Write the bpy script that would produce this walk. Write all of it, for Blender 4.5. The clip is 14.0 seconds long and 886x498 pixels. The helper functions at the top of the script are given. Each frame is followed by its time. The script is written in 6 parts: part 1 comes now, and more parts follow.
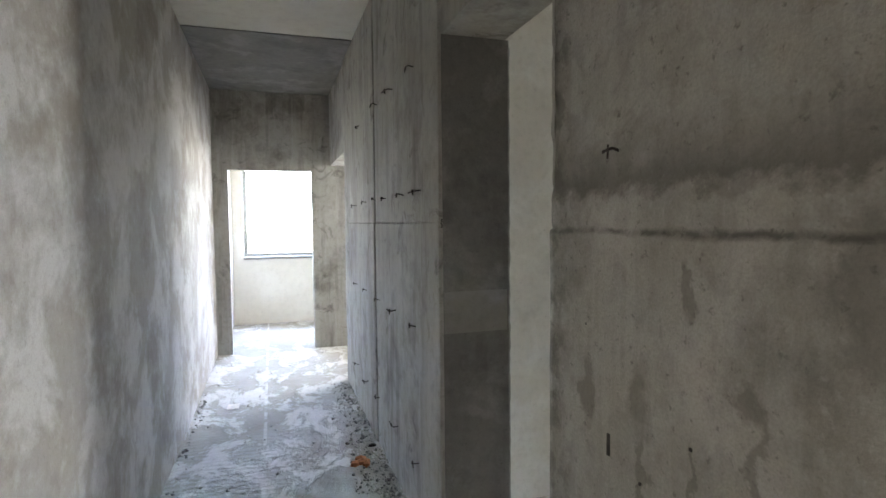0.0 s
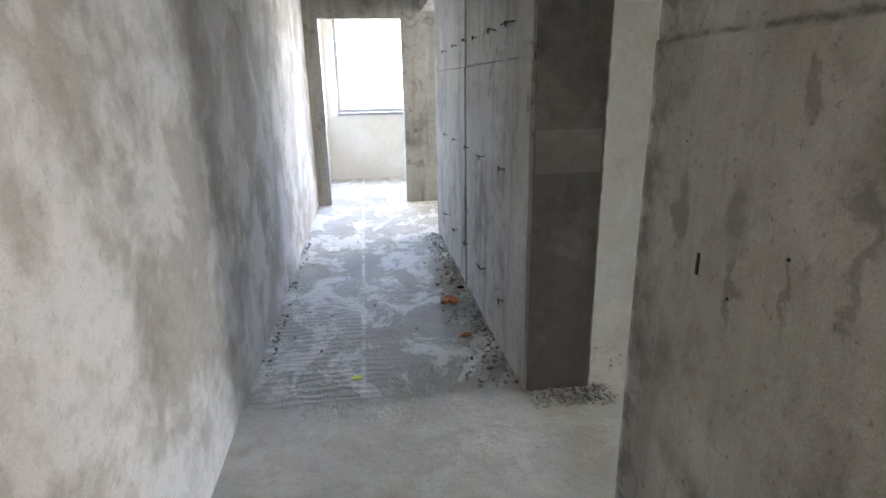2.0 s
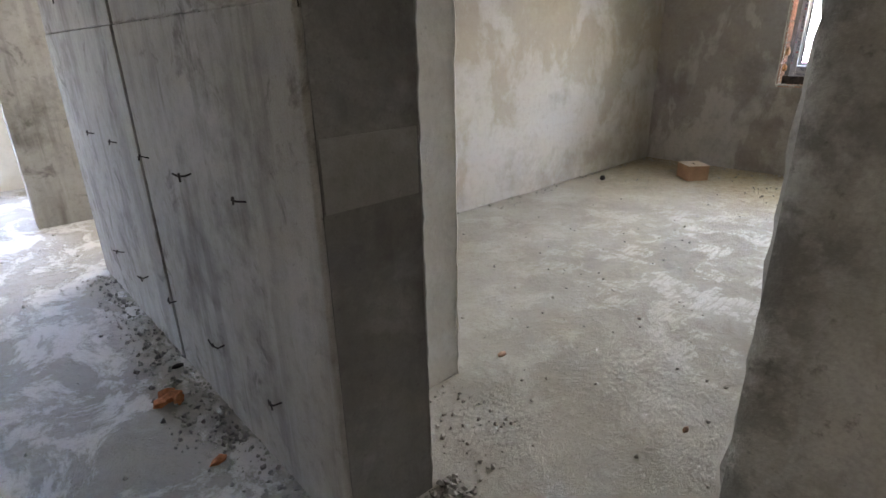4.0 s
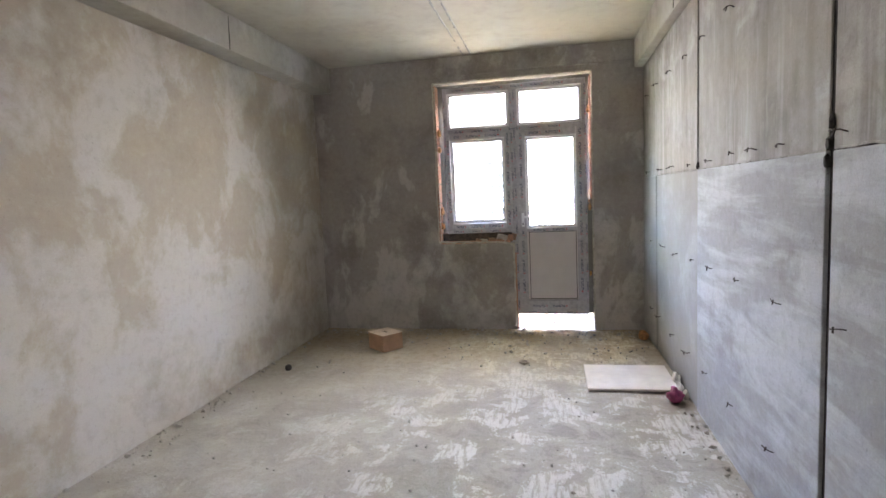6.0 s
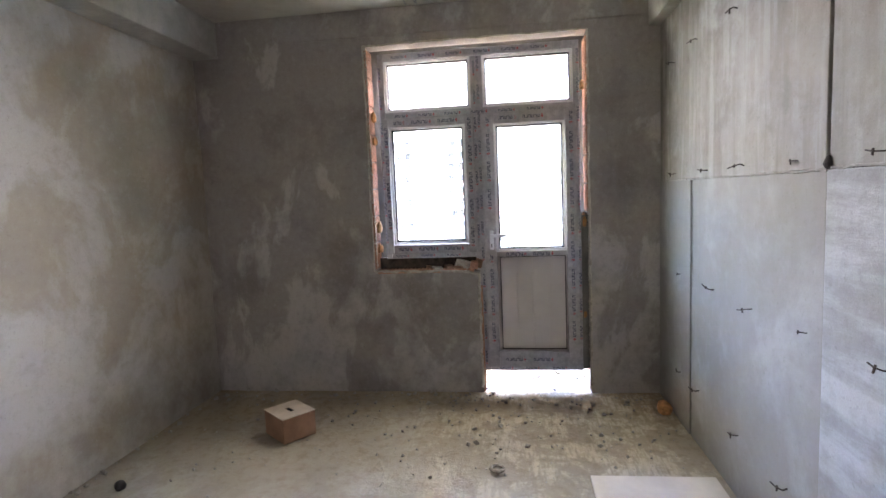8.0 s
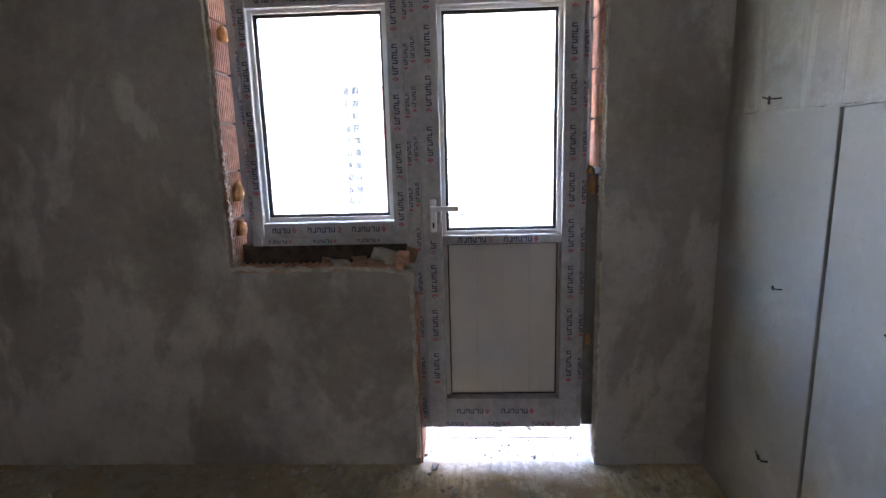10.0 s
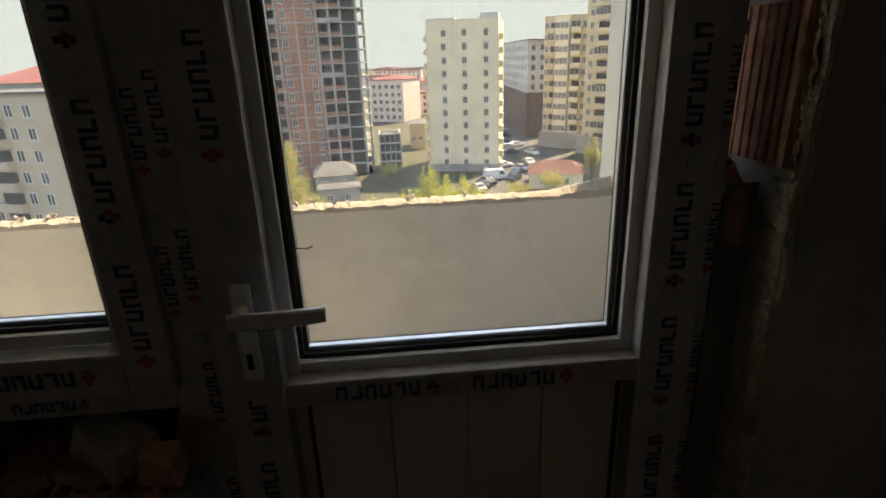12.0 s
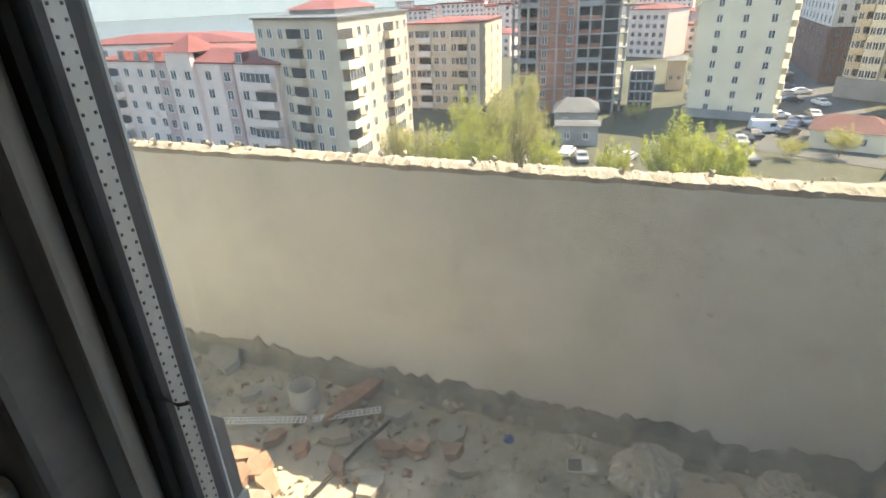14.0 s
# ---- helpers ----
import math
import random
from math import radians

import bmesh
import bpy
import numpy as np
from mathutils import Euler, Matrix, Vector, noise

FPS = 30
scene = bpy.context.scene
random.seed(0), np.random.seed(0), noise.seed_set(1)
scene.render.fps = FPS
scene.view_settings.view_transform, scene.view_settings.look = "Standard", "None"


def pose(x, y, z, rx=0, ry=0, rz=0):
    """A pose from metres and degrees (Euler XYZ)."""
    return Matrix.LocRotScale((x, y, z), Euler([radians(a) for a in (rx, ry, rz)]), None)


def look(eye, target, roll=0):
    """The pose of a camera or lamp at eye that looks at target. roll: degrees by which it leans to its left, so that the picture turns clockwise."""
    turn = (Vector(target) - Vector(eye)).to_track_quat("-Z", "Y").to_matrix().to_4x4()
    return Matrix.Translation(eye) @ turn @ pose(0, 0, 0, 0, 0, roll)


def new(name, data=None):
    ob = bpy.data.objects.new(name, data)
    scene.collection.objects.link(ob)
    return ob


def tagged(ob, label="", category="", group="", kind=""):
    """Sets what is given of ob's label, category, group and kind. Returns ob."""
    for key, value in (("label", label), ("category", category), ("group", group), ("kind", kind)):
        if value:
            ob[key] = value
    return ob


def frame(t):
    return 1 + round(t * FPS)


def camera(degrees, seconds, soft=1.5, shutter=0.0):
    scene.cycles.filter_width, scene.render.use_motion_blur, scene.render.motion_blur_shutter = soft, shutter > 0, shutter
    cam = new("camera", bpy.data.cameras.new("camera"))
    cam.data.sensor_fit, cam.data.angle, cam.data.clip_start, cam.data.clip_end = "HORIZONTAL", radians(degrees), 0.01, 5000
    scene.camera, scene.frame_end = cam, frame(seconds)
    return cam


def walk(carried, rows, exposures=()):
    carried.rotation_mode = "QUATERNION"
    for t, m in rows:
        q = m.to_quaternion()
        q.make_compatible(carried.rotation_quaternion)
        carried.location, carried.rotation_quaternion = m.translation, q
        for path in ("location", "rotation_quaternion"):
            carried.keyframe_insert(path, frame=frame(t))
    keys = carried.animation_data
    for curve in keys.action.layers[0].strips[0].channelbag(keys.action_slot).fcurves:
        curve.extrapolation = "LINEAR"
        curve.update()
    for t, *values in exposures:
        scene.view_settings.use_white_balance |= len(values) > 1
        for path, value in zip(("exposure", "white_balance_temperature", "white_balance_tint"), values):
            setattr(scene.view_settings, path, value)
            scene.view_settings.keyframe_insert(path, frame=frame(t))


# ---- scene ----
cam = camera(79.0, 14.0)
PATH = [
    (0, (-0.450, -0.415, 1.609), (0.155, 1.488, 1.506), -0.6),
    (0.5, (-0.453, -0.502, 1.583), (-0.157, 1.46, 1.327), -1.0),
    (1, (-0.429, -0.502, 1.543), (-0.248, 1.46, 1.205), -0.1),
    (1.5, (-0.424, -0.483, 1.525), (-0.244, 1.458, 1.077), -0.5),
    (2, (-0.448, -0.432, 1.492), (-0.19, 1.462, 0.905), -1.1),
    (2.2, (-0.442, -0.35, 1.49), (-0.132, 1.517, 0.844), -1.5),
    (4.3, (-0.329, 0.902, 1.5), (1.145, 2.082, 0.841), -0.2),
    (4.5, (-0.247, 1.018, 1.463), (1.368, 2.035, 0.866), 0.2),
    (5, (0.041, 1.264, 1.475), (1.848, 1.983, 1.008), -1.1),
    (5.5, (0.287, 1.428, 1.487), (2.17, 2.016, 1.155), -2.6),
    (6, (0.665, 1.54, 1.517), (2.614, 1.944, 1.319), -2.6),
    (6.5, (1.049, 1.606, 1.569), (3.028, 1.892, 1.538), -1.8),
    (7, (1.533, 1.605, 1.59), (3.507, 1.911, 1.669), -2.1),
    (7.5, (1.987, 1.655, 1.599), (3.963, 1.964, 1.567), -2.6),
    (8, (2.416, 1.688, 1.577), (4.389, 1.952, 1.377), -2.4),
    (8.2, (2.613, 1.656, 1.554), (4.579, 1.924, 1.307), -1.9),
    (10.3, (4.531, 1.752, 1.529), (6.485, 1.772, 1.105), -1.3),
    (10.5, (4.757, 1.778, 1.532), (6.708, 1.729, 1.094), -0.9),
    (11, (5.17, 1.761, 1.593), (7.1, 1.647, 1.077), -1.4),
    (11.5, (5.581, 1.674, 1.601), (7.481, 1.575, 0.986), -2.1),
    (12, (5.925, 1.637, 1.565), (7.802, 1.492, 0.891), -2.1),
    (12.2, (6.084, 1.642, 1.559), (7.949, 1.443, 0.863), -1.4),
    (12.5, (6.253, 1.646, 1.554), (8.106, 1.433, 0.833), -0.7),
    (12.7, (6.331, 1.643, 1.543), (8.18, 1.487, 0.798), -0.6),
    (13, (6.423, 1.619, 1.533), (8.267, 1.638, 0.758), -0.6),
    (13.5, (6.511, 1.563, 1.515), (8.275, 2.044, 0.706), -2.0),
    (14, (6.511, 1.558, 1.504), (8.196, 2.211, 0.648), -2.6),
]
EXPOSURES = [
    (0.0, 7.55, 7100, 13), (2.2, 7.55, 7100, 15), (4.3, 7.2, 7400, 19), (5.5, 7.25, 7400, 21), (6.5, 7.05, 7400, 24), (8.2, 6.9, 7100, 25), (10.3, 6.1, 6750, 25),
    (11.0, 5.15, 6700, 25), (11.5, 3.6, 7000, 25), (11.8, 2.65, 8400, 23), (12.0, 2.55, 9900, 20), (12.6, 2.5, 10300, 18), (13.0, 2.5, 9500, 17), (13.5, 2.6, 8400, 15), (14.0, 2.65, 8200, 15)]
walk(cam, [(t, look(eye, target, roll)) for t, eye, target, roll in PATH], EXPOSURES)
# ---------------------------------------------------------------- light
SUN = Vector((0.42, -0.45, 0.78)).normalized()
world = bpy.data.worlds.new("world")
scene.world = world
world.use_nodes = True
wn, wl = world.node_tree.nodes, world.node_tree.links
sky = wn.new("ShaderNodeTexSky")
sky.sky_type = "NISHITA"
sky.sun_disc = False
sky.sun_elevation = math.asin(SUN.z)
sky.sun_rotation = math.atan2(SUN.x, SUN.y)
sky.dust_density = 0.6
sky.air_density = 1.0
sky.altitude = 300
sky.ozone_density = 2.0
wl.new(sky.outputs[0], wn["Background"].inputs[0])
wn["Background"].inputs[1].default_value = 0.15
lamp = bpy.data.lights.new("sun", "SUN")
lamp.energy, lamp.angle, lamp.color = 3.0, radians(0.5), (1.0, 0.92, 0.79)
sun = new("sun", lamp)
sun.matrix_world = look((30, -10, 40), Vector((30, -10, 40)) - SUN)


def skylight(name, at, towards, w, h, power, spread=170, col=(0.90, 0.95, 1.0)):
    """The sky's light in a window opening; also used for the added fill lamp."""
    a = bpy.data.lights.new(name, "AREA")
    a.shape, a.size, a.size_y, a.energy, a.color = "RECTANGLE", w, h, power, col
    a.spread = radians(spread)
    new(name, a).matrix_world = look(at, towards)


skylight("skylight_room", (6.80, 2.05, 2.46), (1.4, 2.2, 0.0), 1.2, 0.34, 0.66, 105)
skylight("skylight_far_room", (-0.23, 8.80, 1.84), (-0.3, 0.0, 1.2), 1.2, 1.4, 0.55)
skylight("skylight_side_room", (2.15, 6.3, 1.8), (-0.9, 5.1, 0.2), 1.2, 1.4, 1.05)
# Added fill that brightens the near walls; no such source is known.
skylight("fill_behind", (0.50, -0.85, 1.5), (-1.1, -0.35, 0.9), 0.8, 1.7, 0.17, 80, (0.96, 0.97, 1.0))


# ---------------------------------------------------------------- materials
def nodes_of(name, rough=0.9, metal=0.0):
    m = bpy.data.materials.new(name)
    m.use_nodes = True
    t = m.node_tree
    b = t.nodes["Principled BSDF"]
    b.inputs["Roughness"].default_value = rough
    b.inputs["Metallic"].default_value = metal
    return m, t, b


def tex_noise(t, scale, detail=4.0, rough=0.55, stretch=None, where=None):
    co = t.nodes.new("ShaderNodeTexCoord")
    mp = t.nodes.new("ShaderNodeMapping")
    t.links.new(co.outputs["Object"], mp.inputs[0])
    if stretch:
        mp.inputs["Scale"].default_value = stretch
    if where:
        mp.inputs["Location"].default_value = where
    n = t.nodes.new("ShaderNodeTexNoise")
    n.inputs["Scale"].default_value = scale
    n.inputs["Detail"].default_value = detail
    n.inputs["Roughness"].default_value = rough
    t.links.new(mp.outputs[0], n.inputs["Vector"])
    return n


def ramp(t, src, a, b):
    r = t.nodes.new("ShaderNodeMapRange")
    r.inputs["From Min"].default_value, r.inputs["From Max"].default_value = a, b
    t.links.new(src, r.inputs["Value"])
    return r.outputs[0]


def mix(t, fac, a, b):
    n = t.nodes.new("ShaderNodeMix")
    n.data_type = "RGBA"
    if isinstance(fac, float):
        n.inputs[0].default_value = fac
    else:
        t.links.new(fac, n.inputs[0])
    for k, v in ((6, a), (7, b)):
        if isinstance(v, tuple):
            n.inputs[k].default_value = (*v, 1)
        else:
            t.links.new(v, n.inputs[k])
    return n.outputs[2]


def times(t, a, k):
    n = t.nodes.new("ShaderNodeMath")
    n.operation = "MULTIPLY"
    t.links.new(a, n.inputs[0])
    if isinstance(k, float):
        n.inputs[1].default_value = k
    else:
        t.links.new(k, n.inputs[1])
    return n.outputs[0]


def joined(t, op, a, b):
    n = t.nodes.new("ShaderNodeMath")
    n.operation = op
    t.links.new(a, n.inputs[0])
    t.links.new(b, n.inputs[1])
    return n.outputs[0]


def bump(t, b, src, strength, dist=0.01, before=None):
    n = t.nodes.new("ShaderNodeBump")
    n.inputs["Strength"].default_value = strength
    n.inputs["Distance"].default_value = dist
    t.links.new(src, n.inputs["Height"])
    if before:
        t.links.new(before, n.inputs["Normal"])
    t.links.new(n.outputs[0], b.inputs["Normal"])
    return n.outputs[0]


def concrete(name, base, pale, dark, patch=1.3, streak=0.0, pale_at=(0.52, 0.6), dark_at=(0.56, 0.75), relief=0.5, grain=0.25, rough=0.92, where=(0, 0, 0), smear=(1, 1, 1), lean=0.0, blot=0.0, drip=0.0, skim=None, pit=0.3):
    """Rendered or cast cement: pale smears, dark damp stains, run marks, fine sand grain and trowel relief."""
    m, t, b = nodes_of(name, rough)
    big = tex_noise(t, patch, 9, 0.62, stretch=smear, where=where)
    big.inputs["Distortion"].default_value = 0.35
    if lean:
        big.inputs["Vector"].links[0].from_node.inputs["Rotation"].default_value = (radians(lean), radians(lean), 0)
    dk = tex_noise(t, patch * 0.8, 7, 0.65, where=(where[0] + 7.3, where[1] + 3.1, where[2] + 1.7))
    mid = tex_noise(t, patch * 9, 6, 0.6)
    fine = tex_noise(t, 170, 3, 0.6)
    level = big.outputs[0]
    if skim:   # more of the pale coat below a height
        co = t.nodes.new("ShaderNodeTexCoord")
        sep = t.nodes.new("ShaderNodeSeparateXYZ")
        t.links.new(co.outputs["Object"], sep.inputs[0])
        level = joined(t, "ADD", level, times(t, ramp(t, sep.outputs[2], skim[0] + 0.5, skim[0] - 0.5), skim[1]))
    c = mix(t, times(t, ramp(t, level, *pale_at), 0.85), base, pale)
    c = mix(t, times(t, ramp(t, dk.outputs[0], *dark_at), 0.8), c, dark)
    c = mix(t, times(t, ramp(t, mid.outputs[0], 0.5, 0.72), 0.3), c, dark)
    c = mix(t, times(t, ramp(t, mid.outputs[0], 0.45, 0.3), 0.22), c, pale)
    if streak:
        st = tex_noise(t, 3.6, 4, 0.6, stretch=(1, 1, 0.16), where=(3, 1, 0))
        c = mix(t, times(t, ramp(t, st.outputs[0], 0.52, 0.66), streak), c, dark)
        st = tex_noise(t, 9.0, 2, 0.5, stretch=(1, 1, 0.05), where=(8, 2, 0))
        c = mix(t, times(t, ramp(t, st.outputs[0], 0.62, 0.72), streak * 0.7), c, pale)
    if drip:
        dr = tex_noise(t, 15.0, 3, 0.6, stretch=(1, 1, 0.07), where=(2, 7, 1))
        lim = tex_noise(t, 1.4, 4, 0.6, where=(6, 1, 3))
        c = mix(t, times(t, times(t, ramp(t, dr.outputs[0], 0.53, 0.60), ramp(t, lim.outputs[0], 0.42, 0.55)), drip), c, pale)
        dr = tex_noise(t, 11.0, 3, 0.6, stretch=(1, 1, 0.08), where=(9, 3, 4))
        c = mix(t, times(t, times(t, ramp(t, dr.outputs[0], 0.55, 0.63), ramp(t, lim.outputs[0], 0.60, 0.45)), drip), c, dark)
    if blot:
        bl = tex_noise(t, 4.2, 7, 0.7, where=(1, 5, 2))
        bl.inputs["Distortion"].default_value = 0.7
        c = mix(t, times(t, ramp(t, bl.outputs[0], 0.57, 0.67), blot), c, dark)
    c = mix(t, times(t, ramp(t, fine.outputs[0], 0.4, 0.75), grain), c, dark)
    pits = tex_noise(t, 46, 6, 0.65, where=(4, 4, 9))
    c = mix(t, times(t, ramp(t, pits.outputs[0], 0.60, 0.70), pit), c, tuple(v * 0.6 for v in dark))
    c = mix(t, times(t, ramp(t, pits.outputs[0], 0.42, 0.32), pit * 0.6), c, pale)
    t.links.new(c, b.inputs["Base Color"])
    n0 = bump(t, b, pits.outputs[0], relief * 0.6, 0.004)
    n1 = bump(t, b, mid.outputs[0], relief * 0.7, 0.007, n0)
    n2 = bump(t, b, big.outputs[0], relief, 0.012, n1)
    bump(t, b, fine.outputs[0], relief * 0.7, 0.002, n2)
    return m


def plain(name, col, rough=0.6, metal=0.0, vary=0.12, scale=20.0, relief=0.1, random_tint=0.0):
    m, t, b = nodes_of(name, rough, metal)
    n = tex_noise(t, scale, 5, 0.6)
    dk = tuple(c * (1 - 2.2 * vary) for c in col)
    lt = tuple(min(1, c * (1 + vary)) for c in col)
    c = mix(t, ramp(t, n.outputs[0], 0.3, 0.7), dk, lt)
    if random_tint:
        oi = t.nodes.new("ShaderNodeObjectInfo")
        c = mix(t, times(t, oi.outputs["Random"], random_tint), c, tuple(v * 0.45 for v in col))
    t.links.new(c, b.inputs["Base Color"])
    if relief:
        bump(t, b, n.outputs[0], relief, 0.01)
    return m


M_north = concrete("plaster_room_side", (0.395, 0.35, 0.29), (0.51, 0.495, 0.47), (0.30, 0.26, 0.205), 1.8, 0.0, (0.49, 0.575), (0.52, 0.68), 0.4, smear=(1, 1, 0.8), lean=40, skim=(1.1, 0.10))
M_window = concrete("plaster_window_wall", (0.365, 0.337, 0.313), (0.54, 0.52, 0.50), (0.22, 0.20, 0.185), 2.3, 0.1, (0.56, 0.61), (0.48, 0.68), 0.35, smear=(1, 1, 0.55), lean=-20, skim=(0.85, 0.13))
M_cast = concrete("cast_concrete_wall", (0.295, 0.28, 0.25), (0.44, 0.435, 0.415), (0.16, 0.15, 0.13), 1.8, 0.5, (0.53, 0.62), (0.50, 0.66), 0.4, blot=0.35, drip=0.4)
M_low = concrete("smooth_cast_concrete", (0.275, 0.268, 0.248), (0.36, 0.357, 0.345), (0.24, 0.23, 0.20), 1.6, 0.12, (0.50, 0.62), (0.52, 0.68), 0.3)
M_panel = concrete("pale_cement_panel", (0.315, 0.32, 0.32), (0.47, 0.49, 0.505), (0.21, 0.206, 0.198), 2.4, 0.12, (0.46, 0.58), (0.55, 0.70), 0.5, smear=(0.4, 1, 2.4), lean=5)
M_ceiling = concrete("ceiling_concrete", (0.51, 0.49, 0.43), (0.60, 0.58, 0.52), (0.33, 0.28, 0.24), 0.9, 0.0, (0.5, 0.7), (0.56, 0.8), 0.25)
M_beam = concrete("beam_concrete", (0.40, 0.385, 0.35), (0.50, 0.49, 0.46), (0.25, 0.24, 0.22), 1.5, 0.2)
M_corr_left = concrete("plaster_corridor", (0.36, 0.33, 0.295), (0.56, 0.545, 0.53), (0.23, 0.20, 0.165), 2.0, 0.0, (0.45, 0.545), (0.50, 0.64), 0.45, smear=(1, 1, 1), lean=35, where=(0, 0.4, 0))
M_corr_right = concrete("cast_corridor_wall", (0.40, 0.385, 0.345), (0.50, 0.49, 0.46), (0.13, 0.122, 0.105), 1.7, 0.4, (0.50, 0.66), (0.54, 0.68), 0.35, blot=0.75, drip=0.35)


def stained_wall():
    """The cast wall by the doorway, with damp stains over the pour line, by the broken edge and round old holes."""
    m = concrete("stained_cast_wall", (0.33, 0.32, 0.28), (0.42, 0.41, 0.375), (0.13, 0.122, 0.105), 2.4, 0.25, (0.50, 0.64), (0.50, 0.66), 0.9, 0.3, blot=0.4, drip=0.3, pit=0.6)
    t = m.node_tree
    b = t.nodes["Principled BSDF"]
    c = b.inputs["Base Color"].links[0].from_socket
    co = t.nodes.new("ShaderNodeTexCoord")
    wob = tex_noise(t, 7, 6, 0.65, where=(3, 3, 3))
    add = t.nodes.new("ShaderNodeVectorMath")
    add.operation = "MULTIPLY_ADD"
    t.links.new(wob.outputs[1], add.inputs[0])
    add.inputs[1].default_value = (0.0, 0.16, 0.16)
    wob.inputs["Scale"].default_value = 11
    t.links.new(co.outputs["Object"], add.inputs[2])
    sep = t.nodes.new("ShaderNodeSeparateXYZ")
    t.links.new(add.outputs[0], sep.inputs[0])
    y, z = sep.outputs[1], sep.outputs[2]   # both shifted by half the wobble, 0.08
    band = times(t, ramp(t, z, 1.735, 1.76), ramp(t, z, 1.90, 1.77))
    c = mix(t, times(t, band, 0.7), c, (0.10, 0.095, 0.08))
    sep2 = t.nodes.new("ShaderNodeSeparateXYZ")
    add2 = t.nodes.new("ShaderNodeVectorMath")
    add2.operation = "MULTIPLY_ADD"
    t.links.new(wob.outputs[1], add2.inputs[0])
    add2.inputs[1].default_value = (0, 0, 0.03)
    add2.inputs[2].default_value = (0, 0, -0.015)
    add3 = t.nodes.new("ShaderNodeVectorMath")
    t.links.new(add2.outputs[0], add3.inputs[0])
    t.links.new(co.outputs["Object"], add3.inputs[1])
    t.links.new(add3.outputs[0], sep2.inputs[0])
    gap = times(t, ramp(t, sep2.outputs[2], 1.572, 1.580), ramp(t, sep2.outputs[2], 1.592, 1.584))
    c = mix(t, times(t, times(t, gap, ramp(t, wob.outputs[0], 0.35, 0.5)), 0.75), c, (0.08, 0.078, 0.07))
    edge = times(t, ramp(t, y, 0.80, 0.97), ramp(t, wob.outputs[0], 0.47, 0.58))
    c = mix(t, times(t, edge, 0.75), c, (0.09, 0.085, 0.075))
    for py, pz, ry, rz in ((0.51, 1.24, 0.07, 0.09), (0.386, 1.48, 0.035, 0.05), (0.241, 1.31, 0.045, 0.04), (0.22, 1.19, 0.03, 0.13), (0.06, 1.53, 0.09, 0.13), (0.50, 1.08, 0.03, 0.09), (0.70, 1.19, 0.05, 0.09), (0.35, 1.12, 0.02, 0.09)):
        d = t.nodes.new("ShaderNodeVectorMath")
        d.operation = "MULTIPLY_ADD"
        t.links.new(add.outputs[0], d.inputs[0])
        ry *= 0.55
        d.inputs[1].default_value = (0, 1 / ry, 1 / rz)
        d.inputs[2].default_value = (0, -(py + 0.08) / ry, -(pz + 0.08) / rz)
        ln = t.nodes.new("ShaderNodeVectorMath")
        ln.operation = "LENGTH"
        t.links.new(d.outputs[0], ln.inputs[0])
        c = mix(t, times(t, ramp(t, ln.outputs["Value"], 1.1, 0.6), 0.5), c, (0.10, 0.095, 0.08))
    t.links.new(c, b.inputs["Base Color"])
    return m


M_near = stained_wall()
# Dark raw concrete; also colours the fill that stands for shaded gaps.
M_reveal = concrete("dark_concrete_gap_fill", (0.19, 0.185, 0.17), (0.26, 0.255, 0.24), (0.09, 0.085, 0.08), 2.6, 0.35)
M_course = concrete("mid_grey_concrete", (0.25, 0.245, 0.225), (0.31, 0.305, 0.29), (0.17, 0.165, 0.15), 2.6, 0.1)
M_strip = concrete("jamb_plaster", (0.38, 0.37, 0.335), (0.47, 0.46, 0.43), (0.25, 0.24, 0.21), 3.0, 0.0)
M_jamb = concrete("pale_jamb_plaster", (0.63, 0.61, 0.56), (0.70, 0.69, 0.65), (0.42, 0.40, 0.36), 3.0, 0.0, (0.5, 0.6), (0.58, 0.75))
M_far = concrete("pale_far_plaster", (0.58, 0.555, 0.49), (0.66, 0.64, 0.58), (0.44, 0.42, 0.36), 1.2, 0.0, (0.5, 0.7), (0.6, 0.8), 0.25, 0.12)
M_balcony = concrete("balcony_render", (0.68, 0.668, 0.62), (0.73, 0.72, 0.68), (0.50, 0.485, 0.43), 1.5, 0.08, (0.5, 0.64), (0.50, 0.72), 0.9, 0.35, blot=0.3, pit=0.75)
M_balcony_white = concrete("balcony_white_render", (0.74, 0.73, 0.67), (0.78, 0.77, 0.72), (0.64, 0.63, 0.57), 1.0, 0.0, (0.5, 0.7), (0.6, 0.8), 0.15, 0.1)
M_rubble = concrete("dusty_balcony_floor", (0.49, 0.45, 0.36), (0.63, 0.59, 0.50), (0.22, 0.20, 0.155), 5, 0.0, (0.5, 0.65), (0.48, 0.66), 0.9, pit=0.5)
M_damp = concrete("damp_mortar", (0.31, 0.29, 0.235), (0.46, 0.44, 0.385), (0.13, 0.12, 0.09), 9, 0.5, (0.55, 0.66), (0.50, 0.66), 0.9, pit=0.5)
M_rough_edge = concrete("broken_mortar", (0.37, 0.325, 0.265), (0.48, 0.435, 0.365), (0.22, 0.19, 0.15), 14, 0.0, (0.5, 0.6), (0.52, 0.62), 1.0, 0.4)
# Pale broken plaster, raised further for the window light that grazes it.
M_edge = concrete("pale_broken_plaster", (0.55, 0.52, 0.45), (0.68, 0.66, 0.60), (0.33, 0.30, 0.24), 16, 0.0, (0.48, 0.6), (0.52, 0.62), 1.0, 0.4, pit=0.6)
M_brick = plain("hollow_clay_brick", (0.60, 0.33, 0.23), 0.9, 0, 0.2, 30, 0.3, 0.25)
M_orange = plain("orange_clay", (0.55, 0.21, 0.09), 0.9, 0, 0.25, 30, 0.3)
